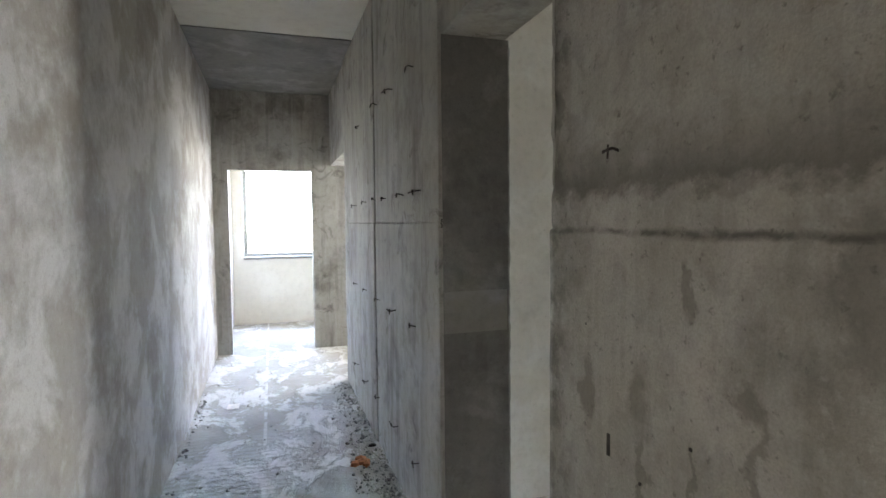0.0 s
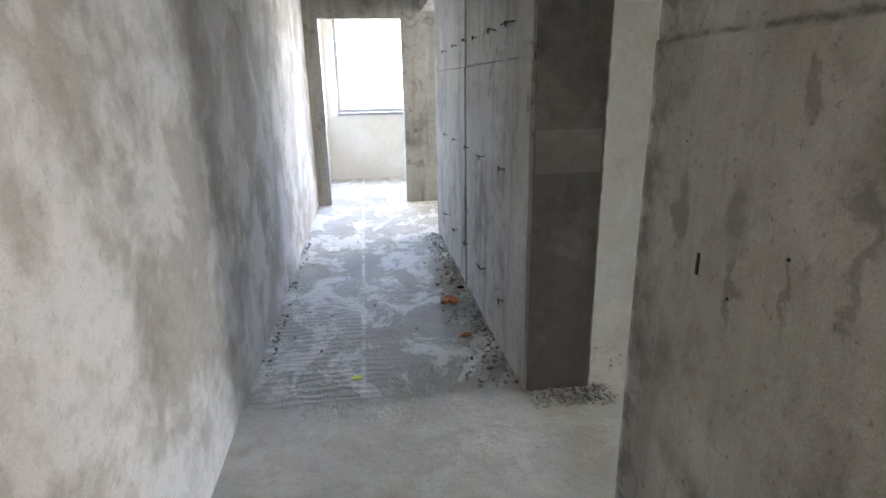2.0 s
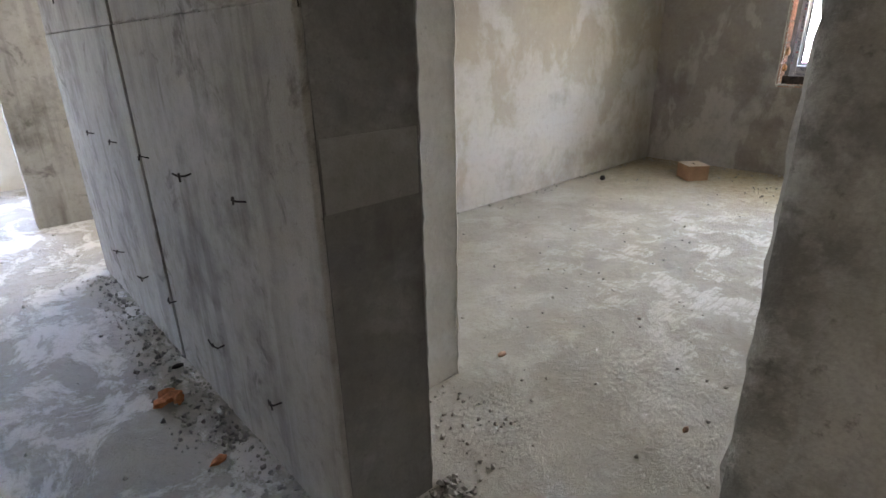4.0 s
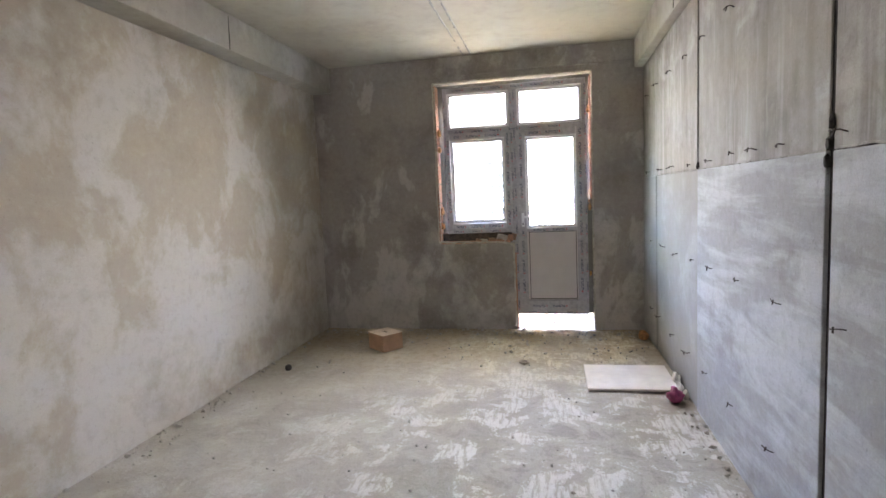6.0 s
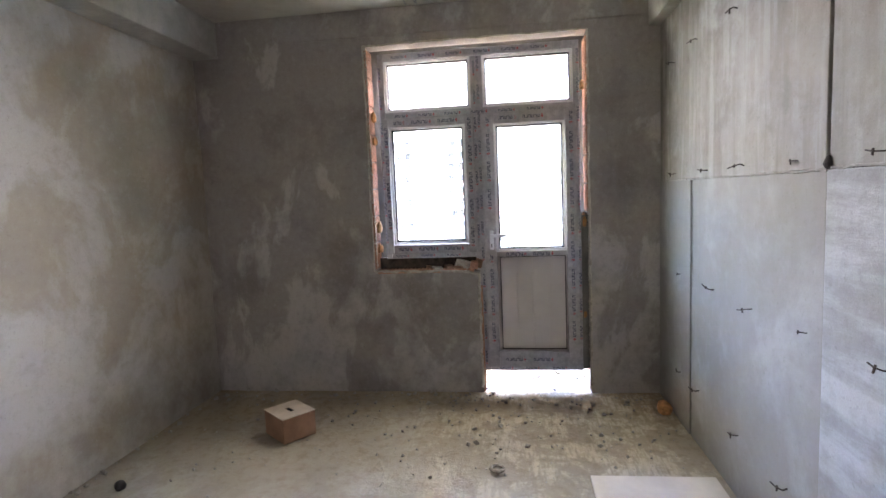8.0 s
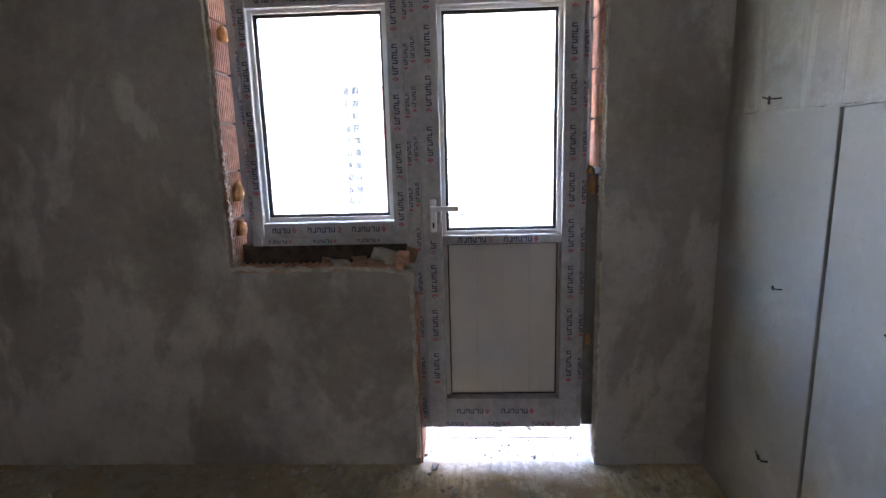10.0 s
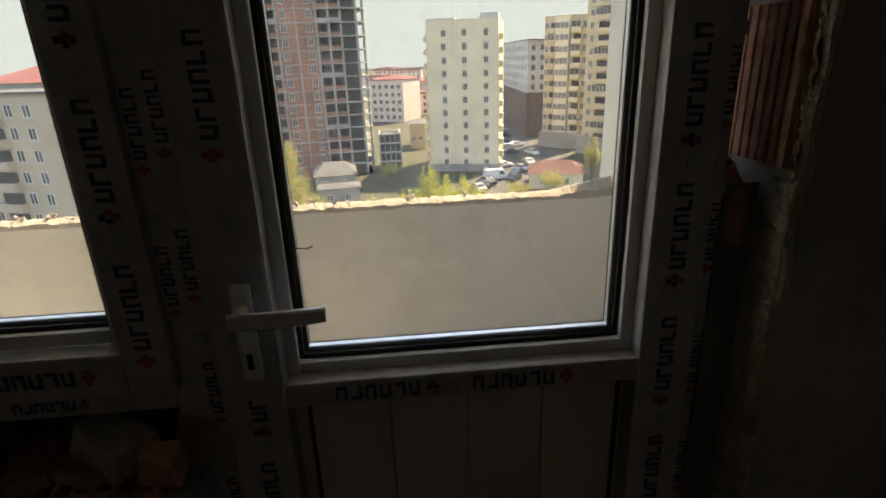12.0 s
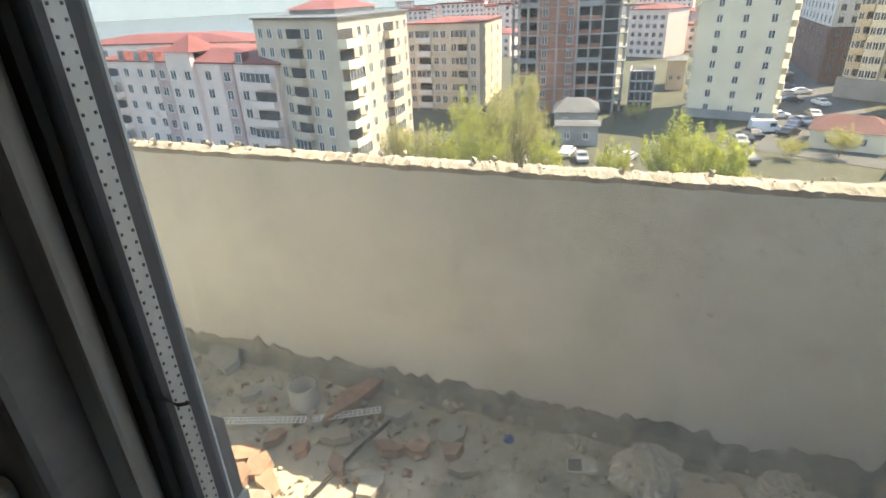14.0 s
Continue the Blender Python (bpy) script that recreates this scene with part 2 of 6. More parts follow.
M_clay = plain("clay_shard", (0.44, 0.28, 0.20), 0.9, 0, 0.2, 30, 0.3, 0.5)
M_pvc = plain("white_pvc", (0.74, 0.74, 0.76), 0.35, 0, 0.03, 3, 0.0)
M_film = plain("protective_film", (0.45, 0.44, 0.465), 0.4, 0, 0.12, 25, 0.05)
M_pvc_panel = plain("pvc_panel", (0.62, 0.58, 0.56), 0.4, 0, 0.04, 4, 0.0)
M_gasket = plain("black_rubber", (0.015, 0.015, 0.016), 0.6, 0, 0.1, 30, 0)
M_spacer = plain("aluminium_spacer", (0.72, 0.73, 0.74), 0.35, 0.7, 0.05, 20, 0)
M_blue = plain("dark_blue_print", (0.05, 0.055, 0.12), 0.5, 0, 0.2, 60, 0)
M_red = plain("red_print", (0.5, 0.06, 0.08), 0.5, 0, 0.1, 60, 0)
M_greyprint = plain("grey_print", (0.40, 0.41, 0.45), 0.5, 0, 0.1, 60, 0)
M_handle = plain("white_handle", (0.72, 0.73, 0.75), 0.3, 0, 0.03, 10, 0)
M_rust = plain("rusty_wire", (0.045, 0.035, 0.03), 0.8, 0.3, 0.3, 60, 0.2)
M_crack = plain("dark_open_joint", (0.035, 0.033, 0.03), 1.0, 0, 0.3, 40, 0.5)
M_card = plain("cardboard", (0.42, 0.25, 0.16), 0.85, 0, 0.1, 8, 0.1)
M_card_top = plain("cardboard_lid", (0.62, 0.52, 0.42), 0.85, 0, 0.08, 8, 0.1)
M_board = plain("pale_board", (0.66, 0.61, 0.55), 0.7, 0, 0.06, 6, 0.05)
M_sack = plain("woven_sack", (0.60, 0.56, 0.50), 0.85, 0, 0.12, 40, 0.3)
M_foam = plain("yellow_foam", (0.58, 0.30, 0.12), 0.8, 0, 0.25, 30, 0.6)
M_purple = plain("magenta_plastic", (0.38, 0.05, 0.16), 0.4, 0, 0.2, 20, 0.1)
M_white_rag = plain("pale_rag", (0.62, 0.58, 0.52), 0.8, 0, 0.15, 20, 0.2)
M_yellow = plain("yellow_paper", (0.68, 0.70, 0.12), 0.7, 0, 0.1, 20, 0)
M_black = plain("black_plastic", (0.02, 0.02, 0.022), 0.5, 0, 0.2, 30, 0)


def floor_material():
    """Screed: smooth dusty grey, crusts of pale slurry in the room, combed mortar and slurry pools in the corridor."""
    m, t, b = nodes_of("screed_floor", 0.93)
    co = t.nodes.new("ShaderNodeTexCoord")
    sep = t.nodes.new("ShaderNodeSeparateXYZ")
    t.links.new(co.outputs["Object"], sep.inputs[0])
    px, py = sep.outputs[0], sep.outputs[1]
    big = tex_noise(t, 1.7, 9, 0.62)
    big.inputs["Distortion"].default_value = 0.6
    mid = tex_noise(t, 14, 6, 0.65)
    fine = tex_noise(t, 150, 3, 0.6)
    pits = tex_noise(t, 42, 6, 0.68, where=(2, 8, 1))
    crust = tex_noise(t, 3.6, 11, 0.72, where=(3, 5, 6))
    crust.inputs["Distortion"].default_value = 0.3
    comb = tex_noise(t, 26, 3, 0.6, stretch=(0.25, 1.5, 1), where=(2, 2, 2))
    pool = tex_noise(t, 2.6, 12, 0.74, stretch=(1.2, 0.8, 1), where=(7, 1, 3))
    pool.inputs["Distortion"].default_value = 0.5
    wobble = tex_noise(t, 5, 5, 0.6, where=(9, 9, 1))
    ribs = t.nodes.new("ShaderNodeTexWave")
    ribs.wave_type, ribs.bands_direction = "BANDS", "Y"
    ribs.inputs["Scale"].default_value = 5.4
    ribs.inputs["Distortion"].default_value = 4.5
    ribs.inputs["Detail"].default_value = 3.0
    ribs.inputs["Detail Scale"].default_value = 1.6
    t.links.new(co.outputs["Object"], ribs.inputs["Vector"])
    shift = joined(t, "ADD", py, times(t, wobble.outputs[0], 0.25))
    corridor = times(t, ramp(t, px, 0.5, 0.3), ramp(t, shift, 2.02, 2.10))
    combed = times(t, times(t, corridor, ramp(t, shift, 4.3, 3.5)), ramp(t, px, -0.25, -0.55))
    ring = t.nodes.new("ShaderNodeVectorMath")
    ring.operation = "DISTANCE"
    ring.inputs[1].default_value = (3.5, 1.25, 0.0)
    t.links.new(co.outputs["Object"], ring.inputs[0])
    slurry = ramp(t, joined(t, "ADD", ring.outputs["Value"], wobble.outputs[0]), 2.7, 1.3)
    c = mix(t, ramp(t, big.outputs[0], 0.34, 0.66), (0.295, 0.278, 0.24), (0.395, 0.38, 0.345))
    c = mix(t, times(t, ramp(t, crust.outputs[0], 0.50, 0.62), 0.35), c, (0.52, 0.51, 0.48))
    c = mix(t, times(t, times(t, times(t, ramp(t, crust.outputs[0], 0.515, 0.55), ramp(t, comb.outputs[0], 0.40, 0.52)), slurry), 0.8), c, (0.60, 0.60, 0.585))
    c = mix(t, times(t, times(t, ramp(t, crust.outputs[0], 0.46, 0.40), slurry), 0.5), c, (0.20, 0.19, 0.165))
    # Darker base past the doorway: the end of its light is put in here.
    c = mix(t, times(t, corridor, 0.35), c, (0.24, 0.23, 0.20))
    c = mix(t, times(t, times(t, times(t, combed, ribs.outputs["Fac"]), ramp(t, wobble.outputs[0], 0.36, 0.60)), 0.55), c, (0.46, 0.45, 0.42))
    c = mix(t, times(t, times(t, ramp(t, pool.outputs[0], 0.49, 0.55), corridor), 0.75), c, (0.58, 0.57, 0.545))
    seam = times(t, times(t, ramp(t, px, -0.555, -0.545), ramp(t, px, -0.52, -0.53)), times(t, corridor, ramp(t, wobble.outputs[0], 0.40, 0.5)))
    c = mix(t, times(t, seam, 0.6), c, (0.62, 0.61, 0.59))
    c = mix(t, times(t, ramp(t, mid.outputs[0], 0.56, 0.72), 0.45), c, (0.24, 0.225, 0.195))
    dust = times(t, ramp(t, px, 4.2, 6.2), ramp(t, big.outputs[0], 0.2, 0.55))
    c = mix(t, times(t, dust, 0.8), c, (0.36, 0.285, 0.175))
    spill = times(t, times(t, ramp(t, px, 4.4, 5.4), ramp(t, py, 2.7, 1.9)), times(t, ramp(t, crust.outputs[0], 0.47, 0.53), ramp(t, comb.outputs[0], 0.38, 0.54)))
    c = mix(t, times(t, spill, 0.75), c, (0.58, 0.52, 0.40))
    c = mix(t, times(t, times(t, ramp(t, px, 4.6, 6.0), ramp(t, mid.outputs[0], 0.50, 0.60)), 0.45), c, (0.22, 0.165, 0.10))
    c = mix(t, times(t, ramp(t, pits.outputs[0], 0.58, 0.70), 0.45), c, (0.17, 0.16, 0.135))
    c = mix(t, times(t, ramp(t, fine.outputs[0], 0.45, 0.75), 0.25), c, (0.24, 0.22, 0.19))
    t.links.new(c, b.inputs["Base Color"])
    n1 = bump(t, b, times(t, combed, ribs.outputs["Fac"]), 0.4, 0.008)
    n1 = bump(t, b, times(t, ramp(t, pool.outputs[0], 0.48, 0.53), corridor), 0.5, 0.01, n1)
    n1 = bump(t, b, crust.outputs[0], 0.6, 0.03, n1)
    n2 = bump(t, b, mid.outputs[0], 0.5, 0.012, n1)
    n2 = bump(t, b, pits.outputs[0], 0.4, 0.006, n2)
    bump(t, b, fine.outputs[0], 0.4, 0.004, n2)
    return m


M_floor = floor_material()


def glass_material(name, gloss):
    m = bpy.data.materials.new(name)
    m.use_nodes = True
    t = m.node_tree
    out = t.nodes["Material Output"]
    t.nodes.remove(t.nodes["Principled BSDF"])
    tr = t.nodes.new("ShaderNodeBsdfTransparent")
    tr.inputs[0].default_value = (0.95, 0.965, 0.95, 1)
    gl = t.nodes.new("ShaderNodeBsdfGlossy")
    gl.inputs["Roughness"].default_value = 0.02
    mx = t.nodes.new("ShaderNodeMixShader")
    mx.inputs[0].default_value = gloss
    t.links.new(tr.outputs[0], mx.inputs[1])
    t.links.new(gl.outputs[0], mx.inputs[2])
    # Translucent share for dusty glass; its veil also stands in for glare.
    veil = t.nodes.new("ShaderNodeBsdfTranslucent")
    veil.inputs[0].default_value = (0.8, 0.8, 0.78, 1)
    m2 = t.nodes.new("ShaderNodeMixShader")
    m2.inputs[0].default_value = 0.025
    t.links.new(mx.outputs[0], m2.inputs[1])
    t.links.new(veil.outputs[0], m2.inputs[2])
    t.links.new(m2.outputs[0], out.inputs[0])
    return m


M_glass = glass_material("window_glass", 0.06)
M_glass_coated = glass_material("coated_window_glass", 0.05)


# ---------------------------------------------------------------- mesh helpers
def box(bm, x0, x1, y0, y1, z0, z1, bevel=0.0):
    x0, x1 = min(x0, x1), max(x0, x1)
    y0, y1 = min(y0, y1), max(y0, y1)
    vs = [bm.verts.new((x, y, z)) for x in (x0, x1) for y in (y0, y1) for z in (z0, z1)]
    fs = [bm.faces.new([vs[i] for i in q]) for q in ((0, 1, 3, 2), (4, 6, 7, 5), (0, 4, 5, 1), (2, 3, 7, 6), (0, 2, 6, 4), (1, 5, 7, 3))]
    if bevel:
        es = list({e for f in fs for e in f.edges})
        bmesh.ops.bevel(bm, geom=es, offset=bevel, segments=2, profile=0.6, affect="EDGES")
    return vs


def prism(bm, pts, z0, z1):
    """An upright prism over a plan outline (anticlockwise)."""
    lo = [bm.verts.new((x, y, z0)) for x, y in pts]
    hi = [bm.verts.new((x, y, z1)) for x, y in pts]
    bm.faces.new(lo[::-1])
    bm.faces.new(hi)
    n = len(pts)
    for i in range(n):
        bm.faces.new([lo[i], lo[(i + 1) % n], hi[(i + 1) % n], hi[i]])


def mesh_of(name, bm, material):
    bmesh.ops.recalc_face_normals(bm, faces=bm.faces)
    me = bpy.data.meshes.new(name)
    bm.to_mesh(me)
    bm.free()
    me.materials.append(material)
    return me


def part(name, bm, material, parent=None, label="", smooth=False):
    ob = new(name, mesh_of(name, bm, material))
    if smooth:
        for p in ob.data.polygons:
            p.use_smooth = True
    if parent:
        ob.parent = parent
    if label:
        ob["label"] = label
    return ob


def boxpart(name, dims, material, parent=None, label="", bevel=0.0):
    bm = bmesh.new()
    box(bm, *dims, bevel=bevel)
    return part(name, bm, material, parent, label)


def setting(ob, label, category=""):
    return tagged(ob, label, category, kind="structure")


def empty(name, label, category, m=None, group="", kind=""):
    ob = new(name)
    if m is not None:
        ob.matrix_world = m
    return tagged(ob, label, category, group, kind)


def tube(bm, pts, radius, sides=6):
    """A round bar along a list of points."""
    rings = []
    for i, p in enumerate(pts):
        p = Vector(p)
        d = (Vector(pts[min(i + 1, len(pts) - 1)]) - Vector(pts[max(i - 1, 0)])).normalized()
        u = d.orthogonal().normalized()
        w = d.cross(u)
        r = radius[i] if isinstance(radius, (list, tuple)) else radius
        rings.append([bm.verts.new(p + (u * math.cos(a) + w * math.sin(a)) * r) for a in (2 * math.pi * k / sides for k in range(sides))])
    for a, b in zip(rings, rings[1:]):
        for k in range(sides):
            j = min(range(sides), key=lambda s: (b[s].co - a[0].co).length) if k == 0 else j
            bm.faces.new([a[k], a[(k + 1) % sides], b[(j + k + 1) % sides], b[(j + k) % sides]])
    bm.faces.new(rings[0][::-1])
    bm.faces.new(rings[-1])


def lump(bm, centre, size, seed, sub=2, rough=0.35):
    """An irregular clod or crumpled body."""
    made = bmesh.ops.create_icosphere(bm, subdivisions=sub, radius=1.0)["verts"]
    for v in made:
        n = noise.noise(v.co * 1.7 + Vector((seed * 3.1, seed * 1.7, seed))) * rough + noise.noise(v.co * 5 + Vector((seed, 4, 2))) * rough * 0.4
        v.co = v.co * (1 + n)
        v.co = Vector((v.co.x * size[0], v.co.y * size[1], max(v.co.z, -0.6) * size[2])) + Vector(centre)


def sheet(name, axis, at, u0, u1, v0, v1, step, amount, freq, seed=0):
    """A slightly wavy surface grid: axis is the one along which it undulates."""
    bm = bmesh.new()
    nu, nv = max(2, int((u1 - u0) / step)), max(2, int((v1 - v0) / step))
    grid = []
    for i in range(nu + 1):
        row = []
        for j in range(nv + 1):
            u, v = u0 + (u1 - u0) * i / nu, v0 + (v1 - v0) * j / nv
            d = amount * (noise.noise(Vector((u * freq, v * freq, seed))) + 0.5 * noise.noise(Vector((u * freq * 3, v * freq * 3, seed + 5))))
            co = {"x": (at + d, u, v), "y": (u, at + d, v), "z": (u, v, at + d)}[axis]
            row.append(bm.verts.new(co))
        grid.append(row)
    for i in range(nu):
        for j in range(nv):
            bm.faces.new([grid[i][j], grid[i + 1][j], grid[i + 1][j + 1], grid[i][j + 1]])
    return bm


# ---------------------------------------------------------------- plan
LX, RX = -1.116, 0.275            # corridor walls
WX = 1.17                         # room side of the brick wall behind the column
CX = 0.586                        # depth of the column and lintel
DY = 2.33                         # end of the brick wall
D0, D1, DTOP = 0.885, 1.88, 2.43  # doorway into the room
YS, YN = 0.60, 4.20               # room side walls
XW, XO = 6.568, 6.86               # window wall, inside and outside
RC, CC = 3.005, 3.22              # ceilings of room and corridor
FY = 6.60                         # far wall of the corridor
BY = 8.62                         # far wall of the back room
WL, WM, WR = 2.797, 1.962, 1.124  # window opening: outer side, window to door, outer side
SILL, TOP = 1.0, 2.737
PX, PZ, BYR = 8.145, 0.985, 0.715  # balcony parapet and side wall

# floor
bm = sheet("floor", "z", 0.0, -1.6, XW + 0.02, -2.4, BY + 0.1, 0.055, 0.006, 2.3)
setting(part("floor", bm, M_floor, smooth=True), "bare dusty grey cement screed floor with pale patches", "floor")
setting(boxpart("floor_slab", (-1.6, XO, -2.4, BY + 0.3, -0.25, -0.02), M_beam), "concrete floor slab under the screed", "floor")

# corridor walls
bm = bmesh.new()
prism(bm, [(LX, -2.4), (LX, FY), (LX - 0.25, FY), (LX - 0.25, -2.4)], -0.02, CC)
setting(part("wall_corridor_left", bm, M_corr_left), "plastered corridor wall with pale cement smears and stains", "wall")
setting(boxpart("wall_corridor_near", (RX + 0.01, CX, -0.36, D0, -0.02, CC), M_near), "stained raw concrete wall beside the doorway", "wall")
setting(boxpart("wall_lintel", (RX + 0.004, CX - 0.004, D0, D1, DTOP, CC), M_corr_right), "concrete lintel over the open doorway", "lintel")
setting(boxpart("wall_corridor_right", (RX, CX - 0.001, D1, 5.07, -0.02, CC), M_corr_right), "raw cast concrete corridor wall with open joints", "wall")
setting(boxpart("wall_room_west", (CX, WX, DY, YN + 0.2, -0.02, RC + 0.2), M_jamb), "plastered inner leaf of the doorway wall", "wall")
setting(boxpart("wall_room_west_south", (CX, CX + 0.2, YS - 0.2, D0 - 0.03, -0.02, RC + 0.2), M_strip), "plastered wall beside the doorway inside the room", "wall")
setting(boxpart("wall_corridor_header", (RX + 0.003, 0.58, 5.07, FY, 2.33, CC), M_corr_right), "concrete header over a side opening", "lintel")
setting(boxpart("wall_corridor_behind", (-1.4, 0.9, -2.6, -2.4, -0.02, CC), M_corr_left), "plain wall closing the corridor", "wall")
# Added opening behind the camera, never seen; it only houses the fill lamp.
setting(boxpart("wall_unseen_pier", (RX + 0.01, 0.75, -2.4, -1.35, -0.02, CC), M_corr_right), "raw concrete wall beside an added unseen opening", "wall")
setting(boxpart("wall_unseen_header", (RX + 0.012, 0.586, -1.35, -0.36, 2.4, CC), M_corr_right), "concrete header over an added unseen opening", "lintel")
setting(boxpart("wall_unseen_end", (0.587, 0.75, -1.35, -0.30, -0.02, CC), M_corr_left), "plain wall behind an added unseen opening", "wall")
# far wall with its doorway
setting(boxpart("wall_far_left", (LX - 0.25, -0.945, FY, FY + 0.16, -0.02, CC), M_corr_right), "concrete pier beside the far doorway", "wall")
setting(boxpart("wall_far_right", (0.045, 0.8, FY, FY + 0.16, -0.02, CC), M_corr_right), "concrete pier beside the far doorway", "wall")
setting(boxpart("wall_far_header", (-0.945, 0.045, FY + 0.002, FY + 0.158, 2.26, CC), M_corr_right), "dark concrete header over the far doorway", "lintel")
# back room
setting(boxpart("wall_back_left", (LX - 0.25, -1.05, FY + 0.16, BY, -0.02, CC), M_corr_left), "plastered side wall of the far room", "wall")
setting(boxpart("wall_back_right", (2.2, 2.4, 4.6, BY, -0.02, CC), M_corr_left), "plastered side wall of the far room", "wall")
bm = bmesh.new()
box(bm, -1.05, 2.2, BY, BY + 0.25, -0.02, 1.07)
box(bm, -1.05, -0.88, BY, BY + 0.25, 1.07, 2.6)
box(bm, 0.42, 2.2, BY, BY + 0.25, 1.07, 2.6)
box(bm, -1.05, 2.2, BY, BY + 0.25, 2.6, CC)
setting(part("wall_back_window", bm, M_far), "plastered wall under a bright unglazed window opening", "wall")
bm = bmesh.new()
for x0, x1, z0, z1 in ((-0.88, -0.82, 1.07, 2.6), (0.36, 0.42, 1.07, 2.6), (-0.82, 0.36, 1.07, 1.13), (-0.82, 0.36, 2.54, 2.6)):
    box(bm, x0, x1, BY + 0.1, BY + 0.16, z0, z1, 0.004)
box(bm, -0.88, 0.42, BY - 0.03, BY + 0.1, 1.035, 1.075, 0.006)
setting(part("window_far", bm, M_course), "raw grey window frame and sill in the far room", "window")
setting(boxpart("wall_side_room", (0.586, 2.2, 4.6, 4.8, -0.02, CC), M_strip), "plain wall of the side room", "wall")
setting(boxpart("ceiling_corridor", (LX - 0.25, 2.4, -2.6, BY + 0.25, CC, CC + 0.2), M_ceiling), "raw concrete slab ceiling of the corridor", "ceiling")
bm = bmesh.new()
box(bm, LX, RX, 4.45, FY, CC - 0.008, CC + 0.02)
setting(part("ceiling_band_corridor", bm, M_reveal), "thin darker band across the corridor ceiling", "ceiling")

# room walls
bm = sheet("n", "y", YN, WX, XW + 0.05, -0.05, RC + 0.05, 0.1, 0.008, 1.1, 3)
setting(part("wall_north", bm, M_north, smooth=True), "grey plaster wall with pale smeared skim patches", "wall")
setting(boxpart("wall_north_core", (WX, XO, YN + 0.03, YN + 0.25, -0.2, RC + 0.2), M_beam), "brick core of the side wall", "wall")
setting(boxpart("wall_south", (CX, XO, YS - 0.25, YS, -0.2, RC + 0.2), M_cast), "cast concrete wall with open joints and wire ties", "wall")
bm = bmesh.new()
box(bm, XW, XO, YS, WR, -0.02, RC)
box(bm, XW, XO, WL, YN + 0.03, -0.02, RC)
box(bm, XW, XO, WR, WL, TOP, RC)
box(bm, XW, XO, WM, WL, -0.02, SILL - 0.03)
setting(part("wall_window", bm, M_window), "dark grey plaster wall round the balcony window", "wall")
bm = bmesh.new()
box(bm, CX, XO, YS - 0.2, YN + 0.2, RC, RC + 0.2)
setting(part("ceiling_room", bm, M_ceiling), "raw concrete ceiling with slab joints", "ceiling")
setting(boxpart("beam_north", (WX, XW, 3.985, YN + 0.02, 2.725, RC), M_beam, bevel=0.012), "rough concrete beam along the side wall", "beam")
setting(boxpart("beam_south", (CX, XW, YS - 0.01, 0.695, 2.72, RC), M_beam, bevel=0.012), "rough concrete beam along the side wall", "beam")
setting(boxpart("beam_window", (XW - 0.012, XW + 0.01, 0.695, 3.985, 2.80, RC), M_window, bevel=0.008), "dark concrete beam over the window", "beam")

# balcony
setting(boxpart("balcony_floor", (XO - 0.02, PX + 0.1, -1.0, 7.0, -0.22, -0.015), M_rubble), "dusty balcony floor", "floor")
setting(boxpart("balcony_side_wall", (XO, 8.30, 0.46, BYR, -0.25, 3.1), M_balcony_white), "white rendered balcony side wall", "wall")
setting(boxpart("balcony_slab", (XO, 8.35, -1.0, 7.0, 2.98, 3.2), M_balcony_white), "slab of the balcony above", "ceiling")
setting(boxpart("balcony_end_wall", (XO, 8.30, 6.0, 6.2, -0.25, 3.0), M_balcony_white), "rendered wall closing the balcony", "wall")
setting(boxpart("outer_wall", (XO - 0.005, XO + 0.02, WL + 0.02, 6.0, -0.2, 2.98), M_balcony_white), "white rendered outer wall of the flat", "wall")
setting(boxpart("parapet", (PX, PX + 0.1, BYR, 6.0, -0.25, PZ - 0.01), M_balcony), "rendered balcony parapet", "parapet")
# ---------------------------------------------------------------- window and balcony door
FX = 6.640   # room face of the fixed frame
SX = 6.622   # room face of the opening leaves
GX = 6.672   # room face of the glass


def bar(name, y0, y1, z0, z1, parent, x0=FX, depth=0.07, mat=None, bevel=0.005):
    return boxpart(name, (x0, x0 + depth, y0, y1, z0, z1), mat or M_film, parent, bevel=bevel)


window = empty("balcony_window", "white plastic balcony window and door still in printed film", "window", kind="structure")
FL, FR, FB, FT, DB = 2.712, 1.175, 1.08, 2.685, 0.155
FM = 1.945
bar("frame_left", FL - 0.045, FL, FB, FT, window)
bar("frame_right", FR, FR + 0.045, DB, FT, window)
bar("frame_top", FR + 0.045, FL - 0.045, FT - 0.06, FT, window)
bar("frame_bottom", FM + 0.045, FL - 0.045, FB, FB + 0.06, window)
bar("mullion", FM - 0.045, FM + 0.045, DB, FT - 0.06, window)
bar("threshold", FR + 0.045, FM - 0.045, DB, DB + 0.05, window)
bar("transom", FM + 0.045, FL - 0.045, 2.17, 2.235, window)
bar("transom", FR + 0.045, FM - 0.045, 2.17, 2.235, window)


def leaf(name, y0, y1, z0, z1, w, w1, parent, rails):
    ob = empty(name, "", "")
    ob.parent = parent
    bar("stile", y0, y0 + w, z0, z1, ob, SX, 0.075)
    bar("stile", y1 - w1, y1, z0, z1, ob, SX, 0.075)
    for a, b in rails:
        bar("rail", y0 + w, y1 - w1, a, b, ob, SX + 0.001, 0.073)
    return ob


